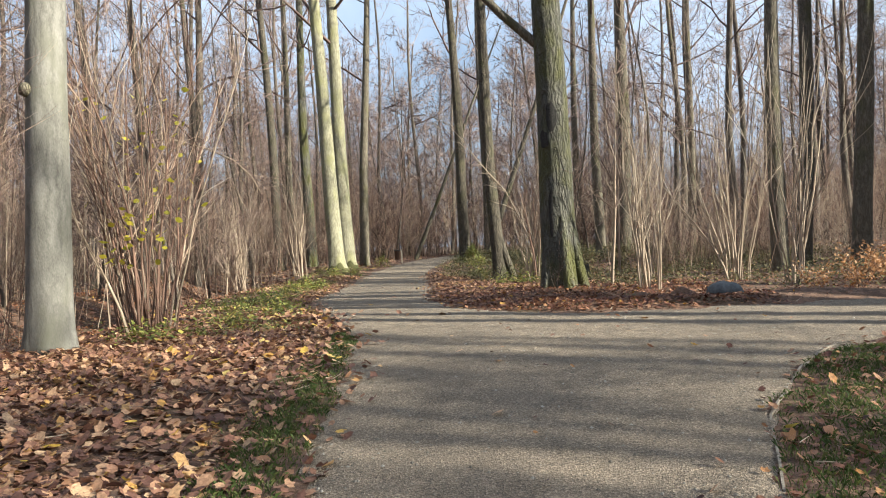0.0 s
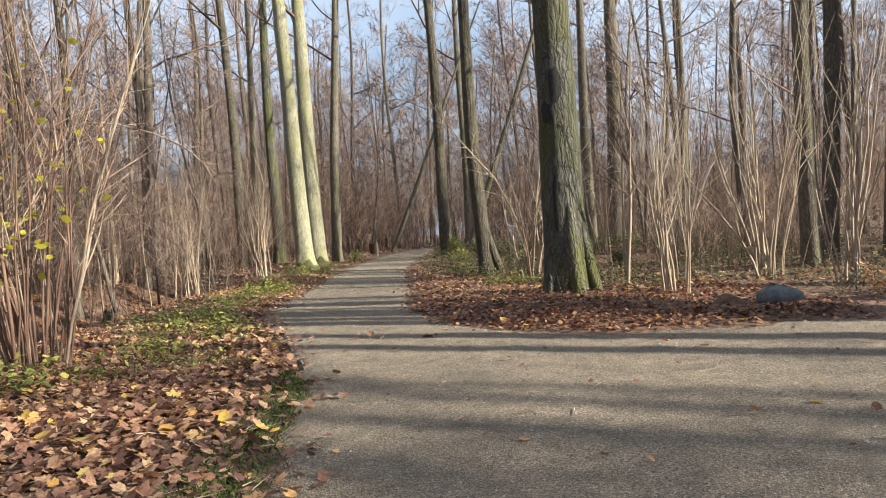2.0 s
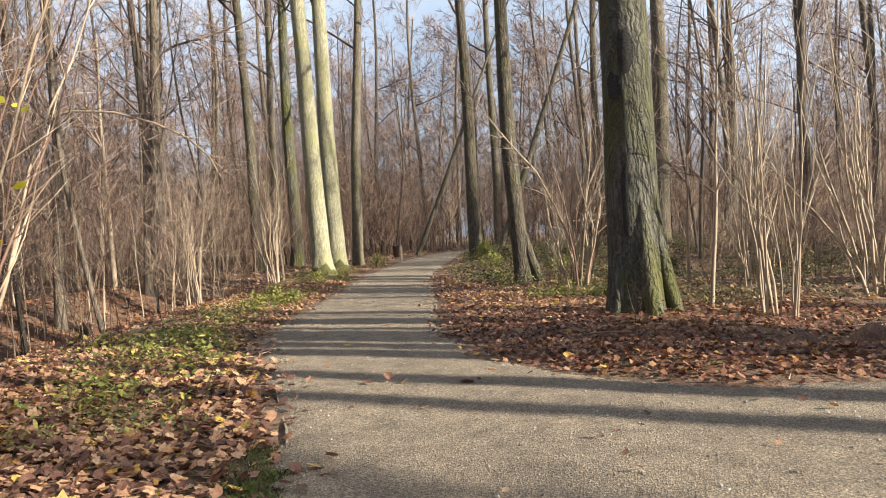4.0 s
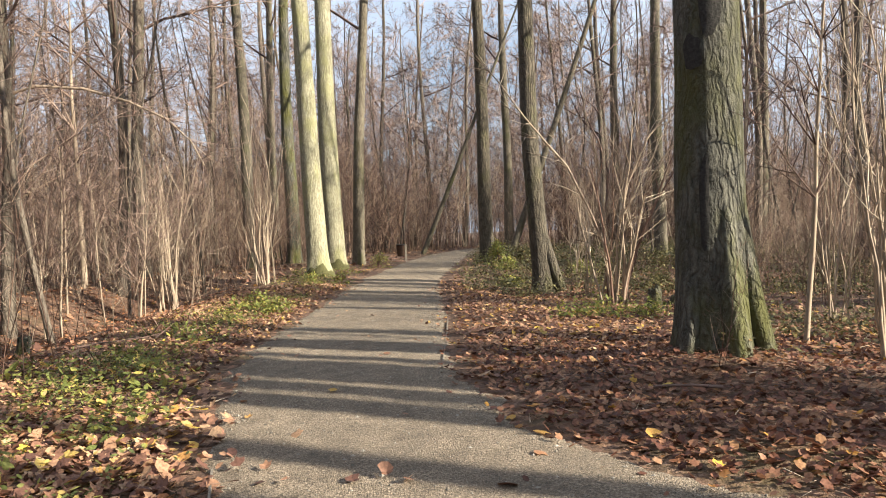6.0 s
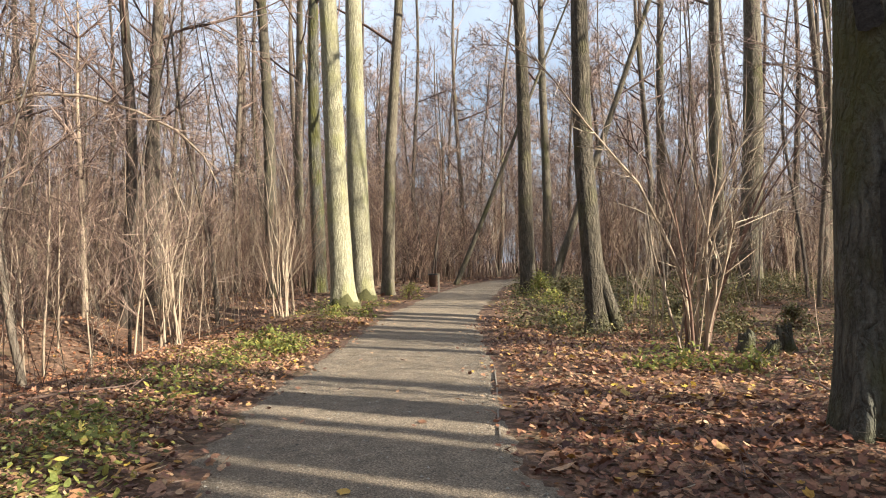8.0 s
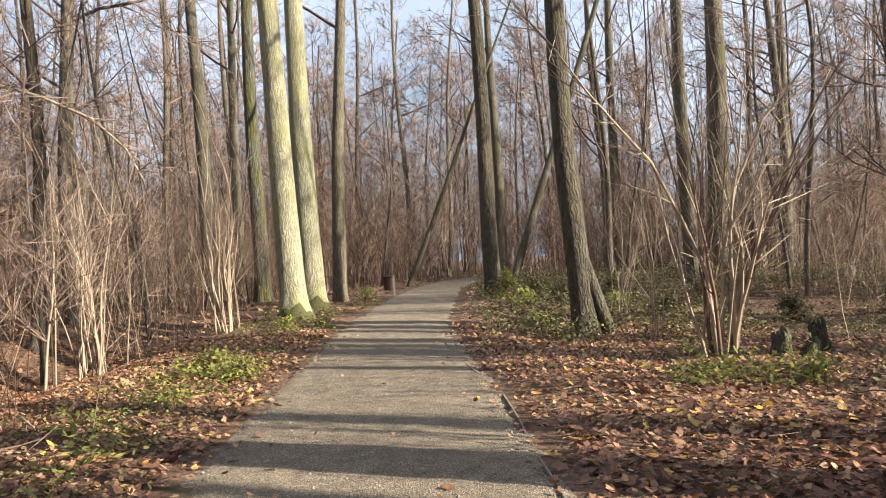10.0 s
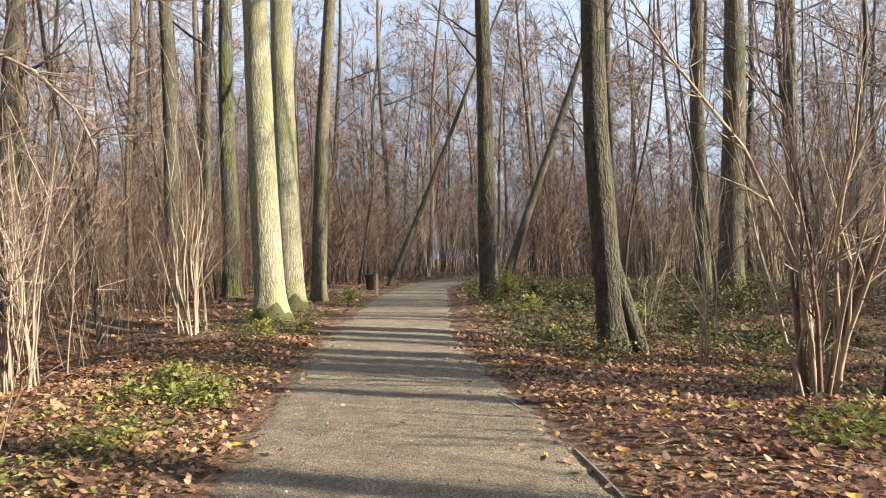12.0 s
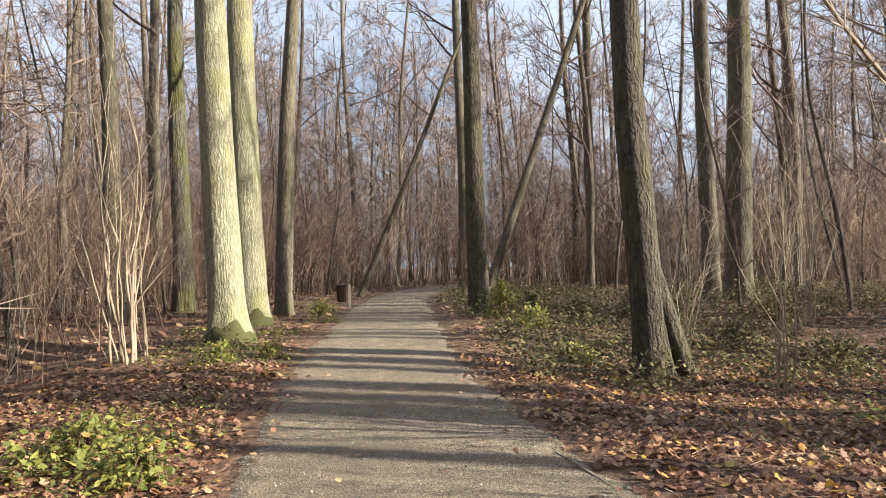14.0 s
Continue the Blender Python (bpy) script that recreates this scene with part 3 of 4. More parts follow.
# ---- the wood around ----
kinds = [make_tree(rng, rng.uniform(0.26, 0.38), rng.uniform(17, 23), (rng.uniform(-0.03, 0.03), rng.uniform(-0.03, 0.03)), BARK_FAR,
                   start=rng.uniform(0.15, 0.3), count=12, length=5.0, depth=3, kids=4, bend=0.2, flare=0.15,
                   label="bare grey woodland tree in late autumn", group="trees of the wood") for i in range(6)]
far_kinds = [make_tree(rng, rng.uniform(0.22, 0.34), rng.uniform(16, 22), (rng.uniform(-0.08, 0.08), rng.uniform(-0.05, 0.05)), BARK_FAR,
                       start=0.1, count=26, length=4.2, depth=2, kids=7, bend=0.2, flare=0.1, fine=0.02,
                       label="bare tree far off in the wood", group="far trees of the wood") for i in range(5)]
spots = [(2.56, 15), (-5.3, 8.65), (2.2, 26.1), (9.5, 36.0), (8.1, 35.0), (-4.45, 29.7), (-4.45, 33.2), (-3.95, 36), (1.22, 34.4), (-8.3, 36), (9.2, 18.6), (11.2, 21.2), (12.6, 20.5)]


def free(x, y, gap, clear):
    if float(inside(x, y)) > -clear:
        return False
    return all((x - a) ** 2 + (y - b) ** 2 > gap * gap for a, b in spots)


def scatter(count, xr, yr, gap, clear, okay=None):
    out, tries = [], 0
    while len(out) < count and tries < count * 60:
        tries += 1
        x, y = rng.uniform(*xr), rng.uniform(*yr)
        if free(x, y, gap, clear) and (okay is None or okay(x, y)):
            spots.append((x, y))
            out.append((x, y))
    return out


LIT = [(5.9, 6.8), (9.1, 9.75), (10.4, 11.1), (11.8, 12.4), (15.4, 16.7), (18.2, 19.2), (20.3, 20.8), (21.4, 22.4), (24.8, 25.3), (26.8, 28.3), (30.6, 31.8)]


def across(x, y):
    """The lane along which the low sun drops a shadow from here."""
    return y + 0.445 * x


def sunny(x, y, m=0.5):
    """Off the lanes by which the sun reaches the path, the pale pair, the old tree and the hazels."""
    u = across(x, y)
    return x < 3 or not any(a - m < u < b + m for a, b in LIT)


def ditch_side(x, y):
    """The open leafy ditch keeps few bushes."""
    return not (-12.5 < x < -6 and 13 < y < 25) or rng.random() < 0.2


def ahead(x, y):
    """Within the wedge of wood that the walk faces."""
    return abs(x) < 8 + y * 0.75


def plant(models, places, small, large, far_grow=1.0):
    for n, (x, y) in enumerate(places):
        k = models[n % len(models)]
        s = rng.uniform(small, large) * (far_grow if y > 45 else 1)
        (at if n < len(models) else copy_at)(k, x, y, rng.uniform(0, 6.28), s)


plant(kinds, scatter(44, (-45, 45), (40, 62), 3.0, 3.0, ahead) + scatter(30, (-36, -9), (12, 44), 3.4, 3.0) + scatter(13, (11, 34), (18, 40), 4.5, 3.0, lambda x, y: sunny(x, y, 1.1)), 0.75, 1.2)


sun_kinds = [make_tree(rng, rng.uniform(0.3, 0.42), rng.uniform(17, 22), (rng.uniform(-0.02, 0.02), 0), BARK_FAR, start=0.66, count=6, length=3.0, depth=2, kids=3,
                       bend=0.15, flare=0.1, label="bare tree added out of view, mostly for its shade", group="trees of the wood") for i in range(3)]
# added trunks, unseen, whose shadows bar the path: lane, how far off, how stout
BARS = [(21.1, 17, 1.2), (22.65, 15, 1.0), (23.1, 16, 1.1), (23.4, 19, 1.1), (23.95, 22, 1.1), (24.5, 19, 1.1), (25.5, 17, 1.0), (17.3, 15, 1.0), (17.75, 19, 0.9), (14.3, 15, 0.9), (13.65, 17, 1.0), (13.3, 21, 1.0), (12.85, 24, 0.9), (14.75, 22, 0.8), (13.0, 14, 1.0), (12.6, 16, 1.1), (13.95, 13, 1.1), (14.1, 20, 1.2), (14.6, 17, 1.1), (14.95, 14, 1.0), (13.45, 25, 1.2), (12.75, 19, 1.2), (13.2, 12.5, 1.1),
        (11.5, 15, 1.3), (11.3, 19, 1.0), (10.05, 18, 1.25), (22.9, 17, 1.1), (23.6, 20, 1.0), (24.2, 17, 1.1), (25.7, 21, 1.1), (26.1, 18, 1.1), (22.75, 25, 1.1), (23.2, 30, 1.2),
        (28.7, 24, 1.0), (29.2, 21, 1.1), (29.8, 26, 1.1), (30.2, 22, 0.9), (32.3, 24, 1.0), (33.2, 27, 1.2), (34.6, 25, 1.0)]
# trees added out of view whose high crowns mottle the start with shade
CROWNS = [(8.5, 35, 1.0), (7.9, 39, 1.1), (7.3, 33, 1.0), (5.2, 36, 1.0), (4.6, 31, 1.1), (4.4, 38, 1.1), (3.4, 33, 1.0), (2.8, 37, 1.1), (1.6, 34, 1.1), (0.2, 32, 1.1)]
for i, (u, x, s) in enumerate(BARS):
    y = u - 0.445 * x
    spots.append((x, y))
    (at if i < 3 else copy_at)(sun_kinds[i % 3], x, y, i * 2.1, s)
spots += [(x, u - 0.445 * x) for u, x, s in CROWNS]
for i, (x, y) in enumerate(scatter(8, (-40, -8), (-25, 2), 6.0, 3.0)):
    copy_at(sun_kinds[i % 3], x, y, i * 1.7, 1.0)
plant(far_kinds, scatter(22, (-10, 16), (56, 84), 2.5, 3.0) + scatter(100, (-80, 80), (60, 110), 2.5, 3.0, ahead), 0.8, 1.25)

for i, (u, x, s) in enumerate(CROWNS):
    copy_at(sun_kinds[i % 3], x, u - 0.445 * x, i * 1.9, s)

# unseen far-tree copies added sunward to dim the first stretch of gravel
for i, (u, x) in enumerate([(8.2, 37), (7.5, 34), (5.0, 34), (2.4, 33), (0.9, 36)]):
    copy_at(far_kinds[i % 5], x, u - 0.445 * x, i * 1.9, 1.05)

# unseen wood added behind the walk, closing the place and holding back sky light
for i, (x, y) in enumerate(scatter(70, (-45, 34), (-60, -7), 3.0, 2.5, lambda x, y: across(x, y) < -2.5) + scatter(26, (-40, -9), (-7, 12), 3.0, 3.0)):
    copy_at(far_kinds[i % 5], x, y, i * 1.3, 0.85 + 0.05 * (i % 7))

# saplings: thin poles between the trees
poles = [make_tree(rng, rng.uniform(0.06, 0.12), rng.uniform(8, 13), (rng.uniform(-0.14, 0.14), rng.uniform(-0.1, 0.1)), BARK_FAR, start=0.1, count=15,
                   length=2.4, depth=2, kids=5, bend=0.45, flare=0.1, label="thin bare sapling in the wood", group="saplings of the wood", name="sapling") for i in range(5)]
plant(poles, scatter(125, (-32, -7), (14, 60), 1.1, 3.5) + scatter(36, (6, 26), (20, 62), 1.8, 4.5, sunny) + scatter(40, (-20, 24), (46, 75), 1.2, 2.0), 0.7, 1.3)

# ---- undergrowth ----
brush = [make_thicket(rng, 34, (2.6, 3.4, 4.2, 5.2, 6.2, 7.2)[i], 2.8, STEM if i % 2 else BRUSH, 0.0085, 16, 0.8,
                      "dense thicket of thin reddish brown stems", "thickets of the wood") for i in range(6)]
spots = [s for s in spots if s[1] < 30 and s[0] < 8]
plant(brush, scatter(95, (-24, -6.3), (11, 46), 1.15, 3.4, ditch_side) + scatter(50, (-40, 40), (44, 62), 1.8, 2.5, ahead)
      + scatter(30, (10, 30), (30, 56), 2.2, 9.0, sunny) + scatter(14, (-15, -8), (5, 13), 1.5, 4.4), 0.6, 1.15, 1.3)


for i, (x, y) in enumerate(scatter(22, (7, 19), (19, 31), 1.2, 3.0, lambda x, y: sunny(x, y, 0.3) and x > 0.32 * y)):
    copy_at(brush[i % 3], x, y, i * 1.1, 0.6 + 0.04 * (i % 6))


def far_brush(name, count, yr, tall, r, label):
    sh = Shape()
    for _ in range(count):
        y = rng.uniform(*yr)
        x = rng.uniform(-1, 1) * 0.72 * y
        if float(inside(x, y)) > -2:
            continue
        shoot(sh, rng, (x, y, gz(x, y) - 0.2), (rng.gauss(0, 0.1), rng.gauss(0, 0.1), 1), r * rng.uniform(0.5, 1.4), tall * rng.uniform(0.25, 1.15), 18, 1.6, 3, 0.1, 4, tr=0.010)
    return tagged(new(name, sh.mesh(name, BRUSH)), label, "undergrowth", kind="stuff")


far_brush("far_thicket", 2600, (46, 66), 6.5, 0.018, "reddish brown brush closing the view")
far_brush("far_undergrowth", 2000, (58, 105), 9.0, 0.03, "brown tangle of far bare undergrowth")


def hazel(x, y, stems, tall, label, **k):
    h = make_hazel(rng, stems, tall, label=label, **k)
    return at(h, x, y)


# mostly dark stems with some pale: shaded and lit ones told by colour
left_bush = hazel(-4.8, 10.7, 40, 5.7, "large hazel bush with a few yellow leaves", splay=0.25, r=0.021, foot=0.46, mat=[BRUSH, BRUSH, STEM, BRUSH], twigs=12, tw=0.8, sag=0.035)
hazel(-7.0, 23.9, 18, 4.2, "pale hazel clump lit by the sun", splay=0.07, r=0.02, foot=0.26, twigs=6)
hazel(4.42, 14.5, 15, 5.0, "hazel clump with slender pale stems", splay=0.13, r=0.019, twigs=5, foot=0.24)
hazel(7.3, 16.8, 15, 6.6, "tall hazel clump with pale sunlit stems", splay=0.09, r=0.026, tw=0.7, twigs=5, foot=0.3)
hazel(7.5, 14.5, 12, 5.7, "hazel clump beside the gravel road", splay=0.12, r=0.024, twigs=5)
# pale STEM stands in for sunlit stems, dark BRUSH for shaded ones
hazel(2.9, 21.2, 18, 5.2, "hazel bush with arching stems over dead leaves", splay=0.17, r=0.029, sag=0.015, tw=0.8, foot=0.3, twigs=6, mat=[STEM, BRUSH, STEM])
hazel(3.0, 24.2, 5, 3.6, "few thin upright hazel shoots in the brambles", splay=0.1, r=0.014, foot=0.12, twigs=5)
hazel(7.2, 29.6, 7, 4.4, "thin hazel shoots in the green undergrowth", splay=0.16, r=0.018, foot=0.2, twigs=6)
hazel(2.3, 14.2, 3, 1.6, "few thin shoots at the foot of the old tree", splay=0.35, r=0.006, tw=0.3, foot=0.12, mat=BRUSH)
hazel(5.4, 17.6, 8, 5.2, "hazel clump behind the old tree", splay=0.2, r=0.017)
hazel(-5.6, 27.6, 11, 4.8, "few thin pale hazel shoots", splay=0.13, r=0.024, foot=0.3, twigs=6)
hazel(3.3, 27.4, 8, 3.6, "thin hazel shoots beside the leaning tree", splay=0.12, r=0.012)

arch_bush = [o for o in scene.objects if o.name.startswith("shrub") and o.get("label", "").startswith("hazel bush with arching")][0]
inv = arch_bush.matrix_basis.inverted()


def arched(pts, r):
    """One long bowed stem of the arching bush."""
    sh = Shape()
    pts = [inv @ Vector(p) for p in pts]
    k = len(pts)
    sh.tube(pts, [r * (1 - 0.75 * i / (k - 1)) for i in range(k)], 6)
    for i in range(1, k):
        for _ in range(4):
            q = pts[i - 1].lerp(pts[i], rng.random())
            limb(sh, rng, q, (pts[i] - pts[i - 1]).normalized() + jitter(rng, 0.8), r * 0.35, rng.uniform(0.5, 1.1), 1, 0.3, 0.25, 3)
    part("stem", sh.mesh("stem", STEM), arch_bush, "long arching pale stem")


arched([(2.85, 21.1, 0), (2.72, 21, 1.2), (2.42, 21, 1.95), (2.02, 21, 2.8), (1.6, 21, 3.3), (1.2, 21, 3.8), (0.72, 21, 4.5), (0.3, 21, 5.0)], 0.032)
arched([(2.95, 21.2, 0), (3.0, 21.1, 1.4), (3.2, 21, 2.4), (3.6, 20.9, 3.3), (4.2, 20.8, 4.0), (4.7, 20.8, 4.9)], 0.03)
arched([(3.0, 21.2, 0), (3.3, 21.2, 1.0), (3.9, 21.2, 2.0), (4.3, 21.2, 2.4), (4.9, 21.3, 2.7)], 0.022)
arched([(2.9, 21.2, 0), (2.8, 21.3, 1.6), (2.75, 21.4, 2.8), (2.5, 21.5, 3.9), (2.45, 21.6, 5.4)], 0.028)


def pole(x, y, r, tall, lean, label):
    top = tagged(new("sapling"), label, "sapling")
    sh = Shape()
    pts = shoot(sh, rng, (0, 0, -0.1), (lean, 0, 1), r, tall, 0, 1, 8, 0.05, 9)
    part("trunk", sh.mesh("trunk", STEM), top)
    sh = Shape()
    for i in range(3, 9):
        for _ in range(4):
            limb(sh, rng, pts[i], (rng.uniform(-1, 1), rng.uniform(-1, 1), 0.7), r * 0.35, rng.uniform(0.7, 1.6), 1, 0.3, 0.25, 4)
    part("crown", sh.mesh("crown", TWIG), top, "fine bare twigs")
    return at(top, x, y)


pole(-10.5, 26.8, 0.09, 8.0, -0.02, "slender pale sapling at the leafy ditch")
pole(3.8, 15.4, 0.035, 5.5, 0.05, "thin crooked pale sapling behind the old tree")
pole(5.4, 20.9, 0.04, 5.5, -0.06, "thin crooked sapling in the clearing")
pole(-12.0, 24.0, 0.05, 6.0, 0.05, "thin sapling on the leafy bank")
pole(-9.2, 20.5, 0.03, 4.5, 0.02, "thin sapling on the leafy bank")
pole(-8.6, 22.0, 0.028, 4.2, -0.04, "thin sapling on the leafy bank")
for i in range(20):
    pole(rng.uniform(-13, -6.8), rng.uniform(14, 25), rng.uniform(0.012, 0.026), rng.uniform(2.5, 4.5), rng.uniform(-0.08, 0.08), "thin sapling on the leafy bank")


def bowed(pts, r, label):
    """A sapling bent over in an arch, with hanging twigs."""
    top = tagged(new("sapling"), label, "sapling")
    foot = Vector(pts[0])
    sh, tw_ = Shape(), Shape()
    ps = [Vector(p) - foot for p in pts]
    k = len(ps)
    sh.tube(ps, [r * (1 - 0.7 * i / (k - 1)) for i in range(k)], 7)
    for i in range(2, k):
        for _ in range(7):
            q = ps[i - 1].lerp(ps[i], rng.random())
            limb(tw_, rng, q, (ps[i] - ps[i - 1]).normalized() + jitter(rng, 0.9), r * 0.25, rng.uniform(0.5, 1.3), 2, 0.1, 0.25, 3)
    part("trunk", sh.mesh("trunk", STEM), top)
    part("crown", tw_.mesh("crown", TWIG), top, "fine reddish bare twigs")
    top.matrix_basis = Matrix.Translation(foot)
    return top


bowed([(-14.2, 24.6, gz(-14.2, 24.6) - 0.1), (-13.9, 24.8, 1.6), (-13.2, 25, 3.4), (-12.4, 25, 4.7), (-11.6, 25, 5.35), (-10.6, 25, 5.6), (-9.4, 25, 5.5), (-8.3, 25.1, 5.15), (-7.4, 25.2, 4.7), (-6.8, 25.2, 4.1), (-6.5, 25.2, 3.5)], 0.06, "pale sapling bowed over in a wide arch")

# fallen sticks
for x, y, a, ln in ((3.4, 18.6, 2.0, 3.2), (3.1, 16.9, 1.7, 1.8), (2.0, 13.3, 2.8, 1.4), (-6.0, 17.5, 0.4, 2.0), (4.2, 20.6, 0.9, 1.6), (-4.6, 24.4, 1.2, 1.6)):
    sh = Shape()
    limb(sh, rng, (0, 0, 0.05), (math.cos(a), math.sin(a), 0.05), 0.017, ln * 0.7, 2, -0.15, 0.2, 2, 5)
    at(tagged(new("stick", sh.mesh("stick", TWIG)), "dead forked stick lying on the leaves", "stick"), x, y)


def dry_bush(x, y, s):
    """Low beech growth that keeps its dry leaves."""
    top = tagged(new("shrub"), "low beech shrub with dry orange leaves", "shrub", "dry beech shrubs")
    sh, lv, lf = Shape(), [], []
    for _ in range(9):
        a = rng.uniform(0, 6.28)
        pts = shoot(sh, rng, (0.1 * math.cos(a), 0.1 * math.sin(a), 0), (0.7 * math.cos(a), 0.7 * math.sin(a), 1), 0.008, rng.uniform(0.5, 0.9), 4, 0.25, 4)
        for _ in range(26):
            i = rng.randint(1, len(pts) - 1)
            p = pts[i] + jitter(rng, 0.14)
            u, w = jitter(rng, 1).normalized() * 0.045, jitter(rng, 1).normalized() * 0.028
            k = len(lv)
            lv += [tuple(p - u), tuple(p + w), tuple(p + u), tuple(p - w)]
            lf += [(k, k + 1, k + 2), (k, k + 2, k + 3)]
    part("branchwork", sh.mesh("branchwork", BRUSH), top)
    tagged(part("foliage", mesh_of("foliage", lv, lf, DRY, False), top, "curled dry orange leaves"), kind="stuff")
    return at(top, x, y, 0, s)


dry = dry_bush(7.8, 12.6, 0.9)
for x, y, s in ((8.5, 12.7, 1.0), (9.2, 12.9, 1.1), (9.8, 13.2, 1.0), (10.6, 13.6, 1.2), (8.7, 13.8, 1.0), (11.4, 13.6, 1.1), (7.1, 12.8, 0.7), (12.2, 13.9, 1.1), (9.4, 14.4, 1.0), (10.0, 12.3, 0.8)):
    copy_at(dry, x, y, rng.uniform(0, 6.28), s)


def edging(name, pts, label):
    """A thin steel strip set on edge along the gravel."""
    sh = Shape()
    n = 8 * (len(pts) - 1)
    fine = [(float(np.interp(i, range(0, n + 1, 8), [p[0] for p in pts])), float(np.interp(i, range(0, n + 1, 8), [p[1] for p in pts]))) for i in range(n + 1)]
    for i, (x, y) in enumerate(fine):
        a, b = fine[max(i - 1, 0)], fine[min(i + 1, n)]
        d = Vector((b[0] - a[0], b[1] - a[1], 0)).normalized()
        q = Vector((-d.y, d.x, 0)) * 0.008
        z = gz(x, y) - 0.012 + 0.018 * math.sin(i * 0.45 + x)
        for s, h in ((-1, -0.06), (-1, 0.028), (1, 0.028), (1, -0.06)):
            sh.v.append((x + s * q.x, y + s * q.y, z + h))
        if i:
            k = 4 * i
            for j in range(4):
                sh.f.append((k - 4 + j, k - 4 + (j + 1) % 4, k + (j + 1) % 4, k + j))
    sh.f += [(3, 2, 1, 0), tuple(4 * n + j for j in range(4))]
    return tagged(new(name, sh.mesh(name, OLD_WOOD, False)), label, "edging", kind="structure")


edging("path_edging", [(1.62, 2.0), (1.66, 3.0), (1.95, 3.69), (2.24, 4.39), (2.75, 5.16), (3.2, 5.8), (3.7, 6.43), (4.3, 6.95)], "thin weathered edging strip along the gravel")
edging("path_edging", [(-1.38, 9.3), (-1.52, 9.93), (-1.76, 10.77), (-2.0, 11.6), (-2.2, 12.22)], "thin dark edging strip along the gravel")
edging("path_edging", [(-0.5, 15.0), (-0.48, 16.5), (-0.44, 18.0), (-0.42, 20.0), (-0.6, 21.2), (-0.72, 22.6)], "thin weathered edging strip along the gravel")

# ---- stones, stumps, litter bin ----


def boulder(x, y, s, label):
    bm = bmesh.new()
    bmesh.ops.create_icosphere(bm, subdivisions=4, radius=1)
    for v in bm.verts:
        n = noise.noise(v.co * 1.1 + Vector((3, 1, 2))) * 0.3 + noise.noise(v.co * 4) * 0.05
        v.co *= 1 + n
        v.co = Vector((v.co.x * s[0], v.co.y * s[1], v.co.z * s[2]))
    me = bpy.data.meshes.new("boulder")
    bm.to_mesh(me)
    bm.free()
    me.materials.append(STONE)
    me.polygons.foreach_set("use_smooth", [True] * len(me.polygons))
    return at(tagged(new("boulder", me), label, "boulder"), x, y, 0.4)


boulder(5.1, 12.2, (0.31, 0.3, 0.3), "grey weathered boulder half sunk in the leaf bank")


def mound(x, y, w, h, label):
    """A low heap of dark earth."""
    sh, n, rows = Shape(), 22, 7
    for i in range(rows):
        f = i / (rows - 1)
        for j in range(n):
            a = 2 * math.pi * j / n
            q = w * (1 - f) * (1 + 0.3 * noise.noise(Vector((math.cos(a) * 1.3 + x, math.sin(a) * 1.3, 0.0))))
            z = -0.08 + (h + 0.08) * math.sin(f * math.pi / 2) + 0.05 * noise.noise(Vector((q * math.cos(a) * 5, q * math.sin(a) * 5, x)))
            sh.v.append((q * math.cos(a), 0.6 * q * math.sin(a), z))
    for i in range(rows - 1):
        for j in range(n):
            k, m = i * n + j, i * n + (j + 1) % n
            sh.f.append((k, m, m + n, k + n))
    return at(tagged(new("earth_mound", sh.mesh("earth_mound", SOIL)), label, "mound"), x, y)


mound(4.25, 12.1, 0.42, 0.26, "low heap of dark earth beside the boulder")
mound(3.6, 12.3, 0.36, 0.17, "low heap of dark earth on the leaf bank")


def stump(x, y, r, h, label, tilt=0.1):
    top = tagged(new("tree_stump"), label, "tree stump")
    sh = Shape()
    sh.tube([(0, 0, -0.1), (0, 0, 0.02), (tilt * h * 0.5, 0, h * 0.5), (tilt * h, 0, h)], [r * 1.5, r * 1.3, r, r * 0.95], 14)
    part("bark", sh.mesh("bark", BARK_MOSSY), top)
    sh = Shape()
    sh.tube([(tilt * h, 0, h - 0.02), (tilt * h * 0.98, 0, h + 0.0)], [r * 0.97, r * 0.8], 14, True)
    part("broken_face", sh.mesh("broken_face", WOOD_OLD, False), top, "dark rotten broken face")
    for i in range(7):
        a = 0.9 * i + rng.uniform(-0.2, 0.2)
        q = r * rng.uniform(0.55, 0.9)
        ln = h * rng.uniform(0.1, 0.5)
        sh = Shape()
        sh.tube([(tilt * h + q * math.cos(a), q * math.sin(a), h - 0.06), (tilt * h * 1.1 + q * math.cos(a), q * math.sin(a), h + ln * 0.6), (tilt * h * 1.2 + q * 0.8 * math.cos(a), q * 0.8 * math.sin(a), h + ln)],
                [r * 0.36, r * 0.26, r * 0.05], 6)
        part("splinter", sh.mesh("splinter", BARK_MOSSY), top, "jagged splinter of rotten wood")
    return at(top, x, y)


stump(3.6, 20.8, 0.13, 0.3, "dark rotten stump with a jagged broken top")
stump(3.95, 20.75, 0.1, 0.18, "low dark broken stump beside another stump", 0.4)
stump(4.5, 21.3, 0.11, 0.36, "low broken stump among dead leaves", -0.2)
stump(-7.3, 18.4, 0.1, 0.26, "broken weathered stump in the leafy ditch", 0.2)


